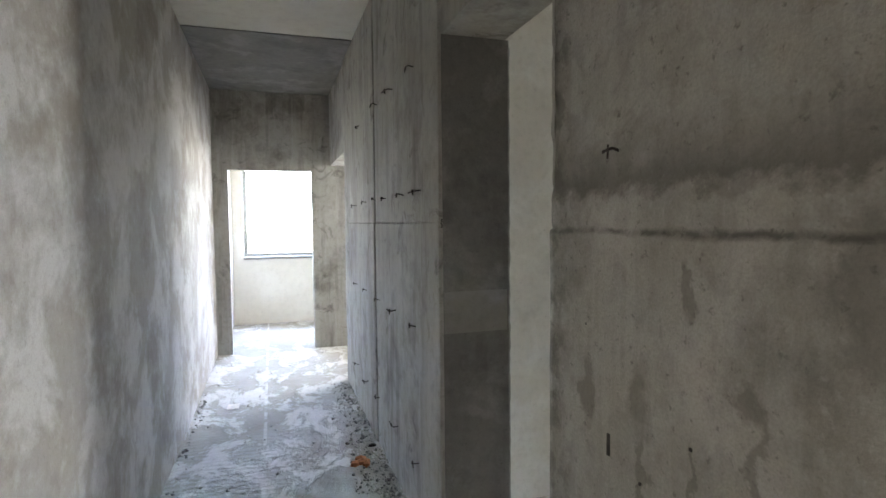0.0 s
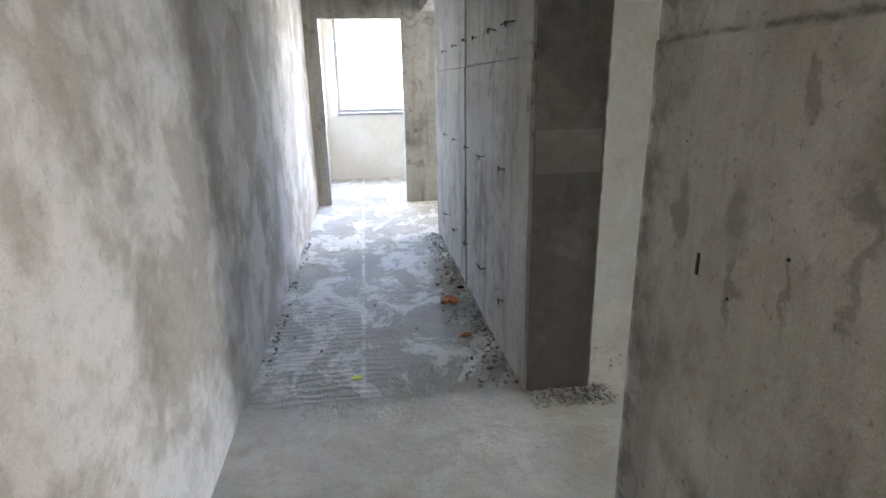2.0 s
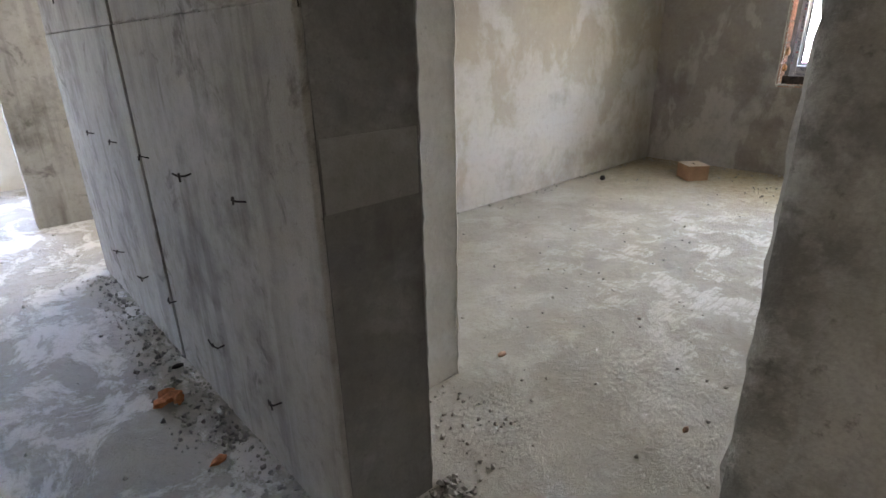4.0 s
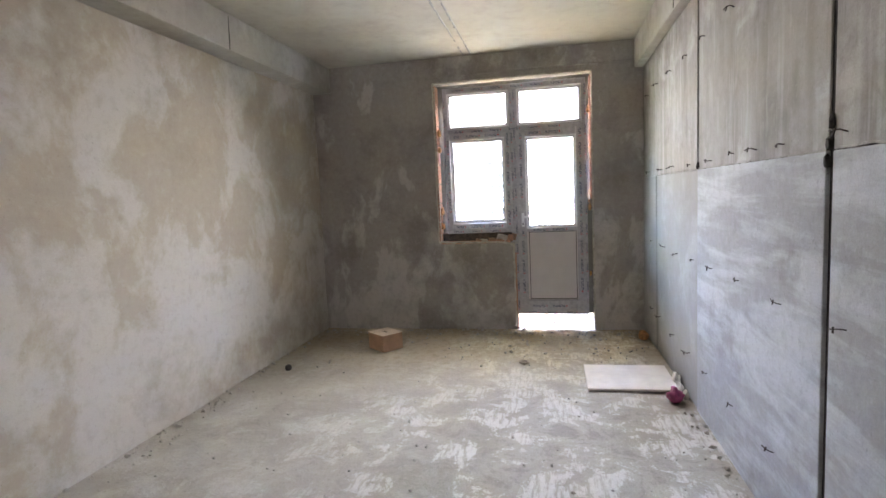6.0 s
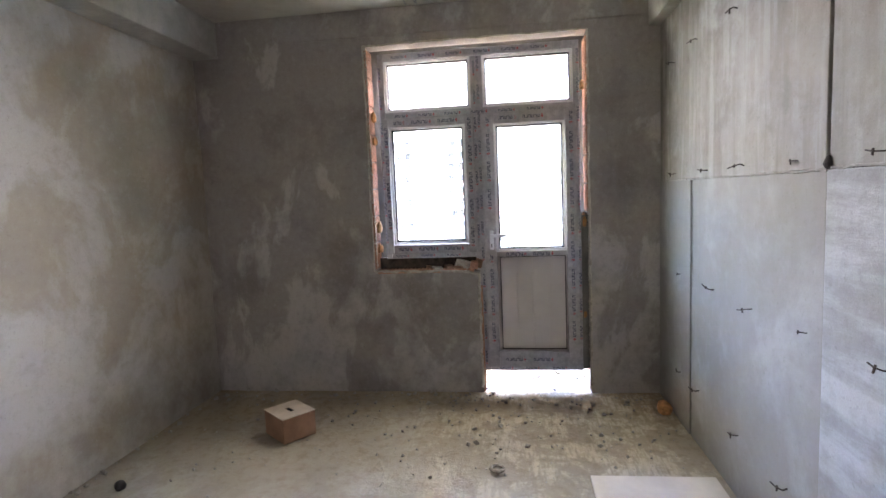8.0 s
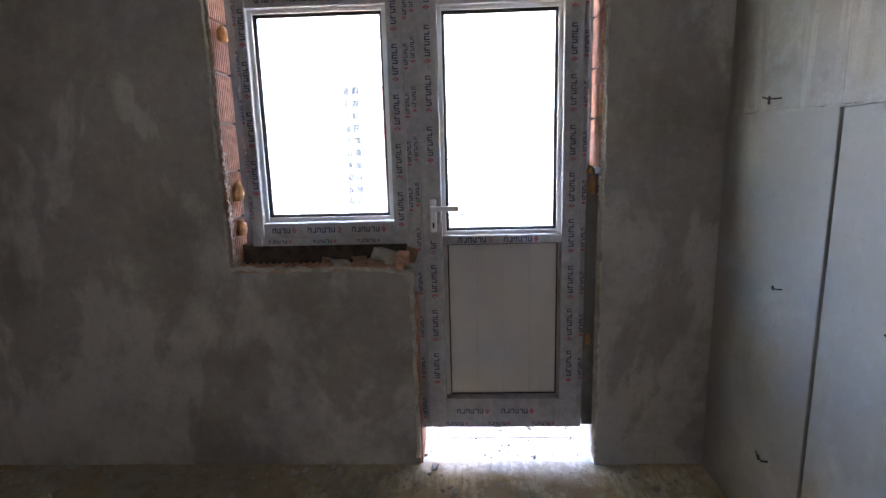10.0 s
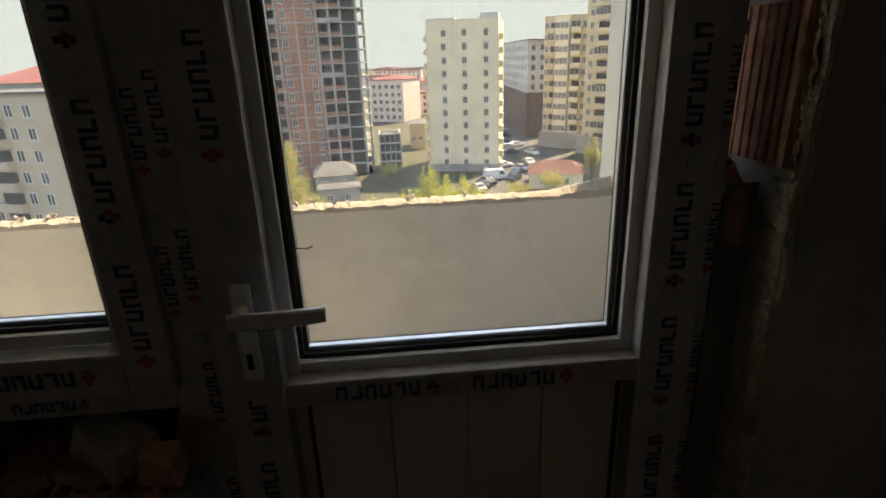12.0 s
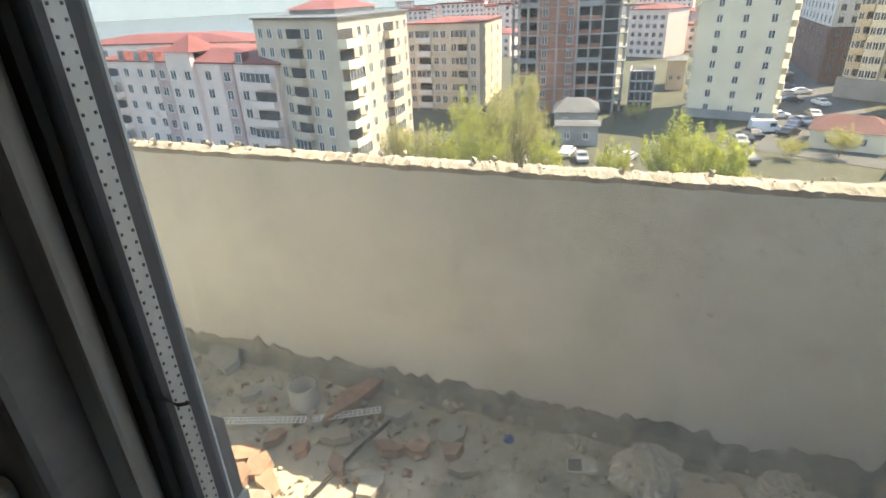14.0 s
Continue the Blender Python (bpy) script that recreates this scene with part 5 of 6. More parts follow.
for k, (y, z, s) in enumerate(((WL - 0.03, 1.33, 0.06), (WL - 0.03, 1.16, 0.045), (WL - 0.03, 2.2, 0.05), (WL - 0.03, 2.02, 0.045), (WR + 0.028, 1.33, 0.07), (WR + 0.028, 2.35, 0.045), (WR + 0.028, 0.6, 0.04))):
    bm = bmesh.new()
    lump(bm, (FX + 0.02, y, z), (0.035, 0.022, s), k)
    tagged(part("mounting_foam", bm, M_foam, smooth=True), "yellow-brown mounting foam beside the window frame", "foam", "mounting foam blobs")

# added fill between frame and masonry; the gaps' shade is put in its colour
boxpart("sill_gap_fill", (FX + 0.035, XO - 0.004, WM + 0.003, WL - 0.02, SILL - 0.028, FB + 0.004), plain("gap_shade_brown", (0.10, 0.075, 0.06), 0.95, 0, 0.3, 20, 0.6), wallw, "added fill under the frame, coloured as the shaded gap")
boxpart("side_gap_fill", (FX + 0.10, XO - 0.004, FL - 0.004, WL + 0.01, FB - 0.02, TOP - 0.002), M_reveal, wallw, "added fill beside the frame, coloured as the shaded gap")
boxpart("side_gap_fill", (XW + 0.072, FX - 0.002, WR - 0.002, FR - 0.001, 0.17, 1.38), M_reveal, wallw, "added fill beside the frame, coloured as the shaded gap")
boxpart("side_gap_fill", (FX + 0.069, XO - 0.004, WR - 0.01, FR + 0.004, 0.16, 1.40), M_reveal, wallw, "added fill beside the frame, coloured as the shaded gap")
boxpart("side_gap_fill", (FX + 0.10, XO - 0.004, WR - 0.01, FR + 0.004, 1.401, TOP - 0.002), M_reveal, wallw, "added fill beside the frame, coloured as the shaded gap")
boxpart("top_gap_fill", (FX + 0.10, XO - 0.004, FR + 0.005, FL - 0.005, FT - 0.003, TOP - 0.0005), M_reveal, wallw, "added fill over the frame, coloured as the shaded gap")
# shards on the sill
for k, (x, y, sx, sy, sz, r, m) in enumerate(((6.63, 2.21, 0.05, 0.03, 0.012, 20, M_clay), (6.64, 2.10, 0.055, 0.035, 0.03, 55, M_edge), (6.73, 2.04, 0.04, 0.05, 0.014, 100, M_clay), (6.68, 2.38, 0.035, 0.02, 0.01, 10, M_clay), (6.76, 2.5, 0.03, 0.02, 0.02, 40, M_rough_edge), (6.60, 2.01, 0.02, 0.03, 0.03, 0, M_brick), (6.62, 2.14, 0.05, 0.03, 0.008, 70, M_clay), (6.61, 2.3, 0.025, 0.04, 0.008, 30, M_edge), (6.64, 1.985, 0.03, 0.012, 0.035, 80, M_clay))):
    bm = bmesh.new()
    box(bm, -sx, sx, -sy, sy, 0, sz * 2, sz * 0.3)
    for v in bm.verts:
        v.co += Vector((noise.noise(v.co * 30 + Vector((k, 0, 0))), noise.noise(v.co * 30 + Vector((0, k, 0))), 0)) * 0.012
    ob = part("brick_shard", bm, m)
    ob.matrix_world = pose(x, y, SILL - 0.004, 8 * (k % 2), -10 * (k % 3), r)
    tagged(ob, "broken piece of clay brick on the window sill", "rubble", "shards on the sill")

# ---------------------------------------------------------------- things on the room floor
carton = empty("carton", "brown cardboard carton with a slot in its pale lid", "box", pose(5.77, 3.235, 0.004, 0, 0, -39))
bm = bmesh.new()
box(bm, -0.117, 0.117, -0.133, 0.133, 0.0, 0.162, 0.004)
ob = part("body", bm, M_card, carton)
bm = bmesh.new()
for x0, x1, y0, y1 in ((-0.119, 0.119, -0.135, -0.04), (-0.119, 0.119, 0.04, 0.135), (-0.119, -0.014, -0.04, 0.04), (0.014, 0.119, -0.04, 0.04)):
    box(bm, x0, x1, y0, y1, 0.1625, 0.168)
part("lid", bm, M_card_top, carton, "pale card lid")
bm = bmesh.new()
box(bm, -0.0135, 0.0135, -0.0395, 0.0395, 0.1622, 0.164)
part("slot", bm, M_crack, carton, "dark hand slot")
bm = bmesh.new()
box(bm, 4.70, 5.27, 0.665, 1.315, 0.012, 0.030, 0.004)
for v in bm.verts:
    v.co.x += 0.08 * (v.co.y - 1.3) * -0.3
tagged(part("board", bm, M_board), "pale square board lying on the floor", "board")
bm = bmesh.new()
lump(bm, (6.16, 0.69, 0.045), (0.055, 0.05, 0.055), 3)
tagged(part("foam_ball", bm, M_foam, smooth=True), "orange-brown lump of foam by the wall", "foam")
bm = bmesh.new()
tube(bm, [(5.33 + 0.036 * math.cos(a), 1.82 + 0.036 * math.sin(a), 0.022) for a in (i * math.pi / 9 for i in range(18))] + [(5.366, 1.815, 0.022)], 0.010, 6)
box(bm, 5.292, 5.368, 1.81, 1.83, 0.004, 0.014)
tagged(part("plastic_ring", bm, M_rough_edge), "small beige plastic ring on the dusty floor", "ring")
bm = bmesh.new()
lump(bm, (5.03, 3.93, 0.022), (0.03, 0.03, 0.034), 5)
tagged(part("black_knob", bm, M_black, smooth=True), "small black plastic knob on the floor", "knob")
bm = bmesh.new()
lump(bm, (4.56, 0.73, 0.045), (0.06, 0.055, 0.055), 9, 3, 0.5)
tagged(part("plastic_bag", bm, M_purple, smooth=True), "crumpled magenta plastic wrapper by the wall", "wrapper")
for k, (x, y, s) in enumerate(((4.72, 0.66, 0.05), (4.9, 0.65, 0.06), (4.63, 0.645, 0.035))):
    bm = bmesh.new()
    lump(bm, (x, y, s * 0.6), (s * 1.2, s * 0.5, s), k + 12, 3, 0.5)
    tagged(part("rag", bm, M_white_rag, smooth=True), "crumpled pale rag at the foot of the wall", "rag", "rags by the wall")


# ---------------------------------------------------------------- loose chips and rubble
def chips(name, label, spots, seed, material, size=(0.004, 0.014)):
    """Loose crumbs too many to count. spots: x0, x1, y0, y1, z, number."""
    r = random.Random(seed)
    verts, faces = [], []
    for x0, x1, y0, y1, z, num in spots:
        for i in range(num):
            s = size[0] + (size[1] - size[0]) * r.random() ** 3
            c = Vector((r.uniform(x0, x1), r.uniform(y0, y1), z + s * 0.25))
            n = len(verts)
            q = Euler((r.random() * 6, r.random() * 6, r.random() * 6)).to_matrix()
            for p in ((1, 0, 0), (-0.8, 0.2, 0), (0, 1.1, 0.1), (0.1, -0.9, 0), (0, 0.1, 0.7), (0.1, 0, -0.7)):
                verts.append(tuple(c + q @ (Vector(p) * s)))
            for f in ((0, 2, 4), (2, 1, 4), (1, 3, 4), (3, 0, 4), (2, 0, 5), (1, 2, 5), (3, 1, 5), (0, 3, 5)):
                faces.append(tuple(n + k for k in f))
    me = bpy.data.meshes.new(name)
    me.from_pydata(verts, [], faces)
    me.materials.append(material)
    return tagged(new(name, me), label, "rubble", kind="stuff")


chips("crumbs", "mortar crumbs scattered over the screed", [(RX - 0.22, RX - 0.02, 1.95, 5.0, 0, 420), (RX, 0.7, 1.70, 1.87, 0, 320), (0.6, 1.1, 1.75, 2.3, 0, 90), (LX, 0.2, 2.3, 6.4, 0, 160), (1.0, 6.5, 0.7, 4.1, 0, 420), (2.4, 3.1, 0.65, 1.0, 0, 160), (5.2, 6.55, 0.65, 4.1, 0, 260), (WX, 4.4, 4.0, 4.17, 0, 90), (6.62, 6.84, 1.15, 1.94, 0, 60)], 4, M_strip, (0.004, 0.016))
chips("dark_crumbs", "dark crumbs of earth and mortar on the floor", [(0.0, 0.26, 2.0, 2.9, 0, 120), (2.35, 2.85, 0.64, 0.95, 0, 130), (1.2, 4.5, 0.8, 3.9, 0, 70), (LX + 0.02, LX + 0.1, 2.2, 5, 0, 60)], 6, M_course, (0.003, 0.013))
chips("corridor_rubble", "grey mortar lumps heaped along the foot of the corridor wall", [(RX - 0.14, RX - 0.01, 1.95, 4.9, 0, 260), (RX - 0.3, RX - 0.1, 2.0, 3.6, 0, 60), (RX + 0.02, 0.66, 1.74, 1.87, 0, 110), (LX + 0.01, LX + 0.07, 2.0, 5.0, 0, 70)], 16, M_course, (0.006, 0.022))
chips("room_rubble", "small mortar lumps along the foot of the room walls", [(1.3, 6.4, YN - 0.09, YN - 0.01, 0, 110), (6.3, XW - 0.02, 0.7, 4.1, 0, 110), (5.6, 6.5, 0.8, 2.2, 0, 90), (2.3, 4.4, 0.63, 0.72, 0, 60)], 18, M_strip, (0.007, 0.03))
for k, (x, y, sx, sy) in enumerate(((2.60, 0.71, 0.10, 0.055), (2.47, 0.80, 0.06, 0.04), (2.72, 0.68, 0.06, 0.035), (2.44, 0.93, 0.035, 0.05))):
    bm = bmesh.new()
    lump(bm, (x, y, 0.004), (sx, sy, 0.013), k + 41, 4, 0.7)
    tagged(part("dirt_pile", bm, M_reveal), "low heap of dark damp earth on the floor by the wall", "dirt", "dirt on the floor")
for k, (x, y, s, m) in enumerate(((0.089, 3.09, 0.075, M_orange), (0.09, 2.54, 0.05, M_orange), (0.15, 2.12, 0.035, M_reveal), (1.44, 2.28, 0.04, M_clay), (1.55, 1.38, 0.028, M_clay), (0.2, 3.35, 0.04, M_crack))):
    bm = bmesh.new()
    for j in range(4 if s > 0.06 else 1):
        a = j * 1.7
        lump(bm, (x + 0.05 * math.cos(a) * (j > 0), y + 0.045 * math.sin(a) * (j > 0), s * 0.2), (s * 0.8 / (1 + 0.4 * j), s * 0.45, s * 0.35), k + j * 5, 1, 0.5)
    tagged(part("brick_fragment", bm, m), "broken fragment of red clay brick on the floor", "rubble", "brick fragments")
bm = bmesh.new()
box(bm, -0.595, -0.545, 2.12, 2.16, 0.008, 0.012)
tagged(part("paper_scrap", bm, M_yellow), "scrap of yellow paper on the floor", "paper")
bm = bmesh.new()
box(bm, -0.86, -0.76, 4.48, 4.62, 0.008, 0.012)
tagged(part("paper_scrap", bm, M_white_rag), "scrap of white paper on the corridor floor", "paper")

# ---------------------------------------------------------------- balcony
par = bpy.data.objects["parapet"]
bm = bmesh.new()
ny, prev = 420, None
for i in range(ny + 1):
    y = BYR - 0.005 + (6.0 - BYR) * i / ny
    f = lambda a, q: noise.noise(Vector((y * a, q, 1.5)))
    rise = 0.06 * max(0.0, 1 - (y - BYR) / 0.28)
    sec = [(PX - 0.003 - 0.004 * f(43, 1), PZ - 0.022 + 0.006 * f(13, 2)), (PX - 0.003 + 0.008 * f(61, 3), PZ - 0.004 + 0.004 * f(17, 4) + 0.006 * f(70, 9) + rise * 0.4), (PX + 0.03, PZ + 0.004 + 0.004 * f(21, 5) + 0.008 * f(75, 11) + rise), (PX + 0.07, PZ + 0.002 + 0.004 * f(19, 6) + 0.008 * f(67, 12) + rise * 0.8), (PX + 0.105 + 0.006 * f(45, 7), PZ - 0.008 + 0.008 * f(15, 8)), (PX + 0.104, PZ - 0.06)]
    cur = [bm.verts.new((x, y, z)) for x, z in sec]
    if prev:
        for a in range(5):
            bm.faces.new([prev[a], cur[a], cur[a + 1], prev[a + 1]])
    prev = cur
part("broken_top", bm, M_rough_edge, par, "crumbled unfinished top of the parapet")
chips("parapet_crumbs", "mortar crumbs on top of the parapet", [(PX + 0.005, PX + 0.095, BYR, 5.5, PZ + 0.010, 160)], 9, M_rough_edge, (0.004, 0.02))
bm = bmesh.new()
prev = None
for i in range(620):
    y = BYR + (6.0 - BYR) * i / 619
    h = 0.075 + 0.05 * noise.noise(Vector((y * 4, 0, 3))) + 0.04 * noise.noise(Vector((y * 19, 2, 3))) + 0.010 * noise.noise(Vector((y * 61, 2, 3)))
    sec = [(PX + 0.001, h), (PX - 0.008, h - 0.01), (PX - 0.016 - 0.008 * noise.noise(Vector((y * 9, 4, 1))), 0.03), (PX - 0.06 - 0.03 * noise.noise(Vector((y * 7, 8, 1))), -0.016)]
    cur = [bm.verts.new((x, y, z)) for x, z in sec]
    if prev:
        for a in range(3):
            bm.faces.new([prev[a], prev[a + 1], cur[a + 1], cur[a]])
    prev = cur
part("mortar_fillet", bm, M_damp, par, "dirty mortar along the foot of the parapet")
side = bpy.data.objects["balcony_side_wall"]
boxpart("grey_patch", (7.0, 7.5, BYR - 0.001, BYR + 0.003, 0.02, 2.9), M_balcony, side, "grey unpainted strip of render")
bm = bmesh.new()
prev = None
for i in range(45):
    x = XO + (PX - XO) * i / 44
    h = 0.10 + 0.05 * noise.noise(Vector((x * 6, 1, 3))) + 0.10 * max(0, (x - 7.8)) * 1.2
    cur = [bm.verts.new((x, BYR - 0.001, h)), bm.verts.new((x, BYR + 0.006, h - 0.01)), bm.verts.new((x, BYR + 0.04 + 0.02 * noise.noise(Vector((x * 9, 1, 1))), -0.016))]
    if prev:
        for a in range(2):
            bm.faces.new([prev[a], cur[a], cur[a + 1], prev[a + 1]])
    prev = cur
part("mortar_fillet", bm, M_damp, side, "dirty mortar along the foot of the wall")
chips("balcony_rubble", "gravel, dust and mortar crumbs on the balcony floor", [(6.9, PX - 0.02, 0.75, 5.0, -0.012, 1500), (7.7, PX, 0.75, 5.0, -0.01, 900)], 13, M_rubble, (0.005, 0.03))
chips("clay_crumbs", "small red clay crumbs on the balcony floor", [(7.2, 8.0, 1.9, 3.2, -0.01, 160)], 14, M_clay, (0.006, 0.028))
# larger shards
rnd = random.Random(17)
shards = [(8.08, 3.28, 0.13, 0.07, M_strip), (8.0, 2.56, 0.15, 0.045, M_clay), (7.97, 2.36, 0.06, 0.05, M_strip), (7.95, 2.11, 0.05, 0.07, M_strip), (7.80, 2.31, 0.06, 0.03, M_clay), (7.80, 2.52, 0.06, 0.05, M_rough_edge), (7.86, 2.08, 0.05, 0.04, M_clay), (7.83, 2.2, 0.05, 0.04, M_clay), (7.80, 2.02, 0.06, 0.03, M_rough_edge), (7.62, 2.80, 0.07, 0.04, M_clay), (7.58, 2.72, 0.06, 0.05, M_clay), (7.52, 2.76, 0.05, 0.05, M_clay), (7.55, 2.66, 0.09, 0.035, M_clay), (7.42, 2.62, 0.11, 0.07, M_rough_edge), (7.5, 2.9, 0.06, 0.05, M_clay), (7.70, 2.62, 0.04, 0.035, M_clay), (7.68, 2.45, 0.05, 0.03, M_clay), (7.63, 2.30, 0.06, 0.04, M_strip), (7.9, 3.0, 0.05, 0.04, M_strip), (7.35, 2.45, 0.08, 0.06, M_rough_edge), (8.03, 3.45, 0.06, 0.04, M_strip), (7.72, 2.75, 0.05, 0.03, M_clay)]
for k, (x, y, a, b, m) in enumerate(shards):
    bm = bmesh.new()
    t = 0.012 + 0.012 * rnd.random()
    pts = [(a * (0.8 + 0.4 * rnd.random()) * math.cos(w), b * (0.8 + 0.4 * rnd.random()) * math.sin(w)) for w in (0.3, 1.5, 2.6, 3.6, 4.9)]
    prism(bm, pts, 0, t * 2)
    ob = part("brick_shard", bm, m)
    ob.matrix_world = pose(x, y, -0.008, rnd.uniform(-9, 9), rnd.uniform(-9, 9), rnd.uniform(0, 180))
    tagged(ob, "broken flat shard of brick on the balcony floor", "rubble", "shards on the balcony")
# short cement pipe ring
bm = bmesh.new()
prof = ((0.058, 0.0), (0.062, 0.10), (0.05, 0.10), (0.046, 0.015))
rings = [[bm.verts.new((7.93 + r * math.cos(w), 2.75 + r * math.sin(w), h - 0.01)) for w in (2 * math.pi * k / 20 for k in range(20))] for r, h in prof]
for a, b in zip(rings, rings[1:]):
    for k in range(20):
        bm.faces.new([a[k], a[(k + 1) % 20], b[(k + 1) % 20], b[k]])
bm.faces.new(rings[-1])
tagged(part("plastic_cup", bm, M_strip, smooth=True), "dusty grey cup standing on the rubble", "cup")
# perforated corner beads lying on the rubble
for (x0, y0), (x1, y1) in (((7.97, 2.42), (7.84, 2.66)), ((7.83, 2.68), (7.72, 3.0))):
    bm = bmesh.new()
    L = math.hypot(x1 - x0, y1 - y0)
    n = int(L / 0.018)
    for i in range(n):
        box(bm, i * 0.018, i * 0.018 + 0.006, -0.014, 0.014, 0, 0.002)
    for yy in (-0.018, -0.002, 0.014):
        box(bm, 0, L, yy, yy + 0.004, 0.0022, 0.004)
    ob = part("corner_bead", bm, M_pvc)
    ob.matrix_world = pose(x0, y0, 0.012, 0, 0, math.degrees(math.atan2(y1 - y0, x1 - x0)))
    tagged(ob, "white perforated plastic corner bead on the rubble", "bead", "corner beads")
bm = bmesh.new()
tube(bm, [(7.93, 2.36, 0.012), (7.75, 2.41, 0.016), (7.5, 2.47, 0.012)], 0.007, 6)
tagged(part("iron_rod", bm, M_rust), "thin rusty iron rod on the balcony floor", "rod")


def sack(name, label, x, y, sx, sy, h, seed):
    """A slack woven sack with a drawn-up neck and sharp creases."""
    bm = bmesh.new()
    made = bmesh.ops.create_icosphere(bm, subdivisions=5, radius=1.0)["verts"]
    for v in made:
        p = v.co.copy()
        c = 0.0
        for f, w in ((1.7, 0.34), (3.3, 0.22), (6.5, 0.10), (13, 0.04)):
            c += w * (0.5 - 2.0 * abs(noise.noise(p * f + Vector((seed * 2.7, seed, f)))))
        p *= 1 + c
        neck = max(0.0, p.z) ** 2
        v.co = Vector((p.x * sx * (1 - 0.55 * min(1, neck)), p.y * sy * (1 - 0.55 * min(1, neck)) + 0.03 * neck, max(p.z, -0.25) * h))
    ob = part(name, bm, M_sack)
    ob.matrix_world = pose(x, y, h * 0.24 - 0.02, 0, 0, seed * 40)
    return tagged(ob, label, "sack", "sacks on the balcony")


sack("sack", "crumpled pale woven sack slumped against the parapet", 7.95, 1.42, 0.09, 0.12, 0.13, 1)
sack("sack", "crumpled pale woven sack in the balcony corner", 7.98, 1.0, 0.10, 0.13, 0.07, 2)
sack("sack", "flattened dusty sack in the balcony corner", 7.93, 0.86, 0.08, 0.08, 0.05, 3)
bm = bmesh.new()
box(bm, -0.13, 0.13, -0.10, 0.10, 0, 0.012, 0.002)
ob = part("cardboard_sheet", bm, M_card_top)
ob.matrix_world = pose(7.92, 1.22, 0.0, 4, 12, 10)
tagged(ob, "brown cardboard sheet on the balcony floor", "cardboard")
pack = empty("carton_pack", "small flattened printed carton on the balcony floor", "box", pose(7.93, 1.63, 0.004, 0, 6, 100))
bm = bmesh.new()
box(bm, -0.05, 0.05, -0.03, 0.03, 0, 0.012, 0.002)
part("body", bm, M_white_rag, pack)
bm = bmesh.new()
box(bm, 0.0, 0.045, -0.026, 0.026, 0.0122, 0.0135)
part("print", bm, M_reveal, pack, "dark printed half")
for x, y in ((7.98, 1.9), (7.97, 2.09)):
    bm = bmesh.new()
    lump(bm, (x, y, 0.006), (0.022, 0.025, 0.02), 3, 1)
    tagged(part("blue_scrap", bm, plain("blue_plastic", (0.05, 0.08, 0.22), 0.5)), "small crumpled blue plastic scrap", "scrap", "blue scraps")
# dirt marks on the door glass
bm = bmesh.new()
tube(bm, [(GX - 0.001, 1.80, 1.310), (GX - 0.001, 1.785, 1.312), (GX - 0.001, 1.777, 1.310), (GX - 0.001, 1.768, 1.314)], [0.0006, 0.0012, 0.0012, 0.001], 5)
for dy, w in ((0.02, 0.002), (0.0, 0.0015), (-0.02, 0.003), (0.05, 0.0015), (-0.045, 0.002), (0.035, 0.001)):
    box(bm, GX - 0.0012, GX - 0.0003, 1.388 + dy - w, 1.388 + dy + w, 1.2650 + dy * 0.05, 1.2657 + dy * 0.05)
part("dirt_mark", bm, M_crack, bpy.data.objects["door_leaf"], "dark scratch and specks on the glass")
# ---------------------------------------------------------------- trees, sheds and cars below
def leaf_material(name, col):
    m, t, b = nodes_of(name, 0.7)
    g = t.nodes.new("ShaderNodeNewGeometry")
    c = mix(t, g.outputs["Random Per Island"], tuple(v * 0.55 for v in col), tuple(min(1, v * 1.35) for v in col))
    t.links.new(c, b.inputs["Base Color"])
    lit = t.nodes.new("ShaderNodeBsdfTranslucent")
    t.links.new(c, lit.inputs[0])
    both = t.nodes.new("ShaderNodeMixShader")
    both.inputs[0].default_value = 0.5
    t.links.new(b.outputs[0], both.inputs[1])
    t.links.new(lit.outputs[0], both.inputs[2])
    t.links.new(both.outputs[0], t.nodes["Material Output"].inputs[0])
    return m


M_leaf = leaf_material("spring_leaves", (0.50, 0.52, 0.10))
M_leaf_dry = leaf_material("sparse_leaves", (0.50, 0.47, 0.17))
M_bark = plain("grey_bark", (0.26, 0.21, 0.15), 0.9, 0, 0.2, 2, 0.3)


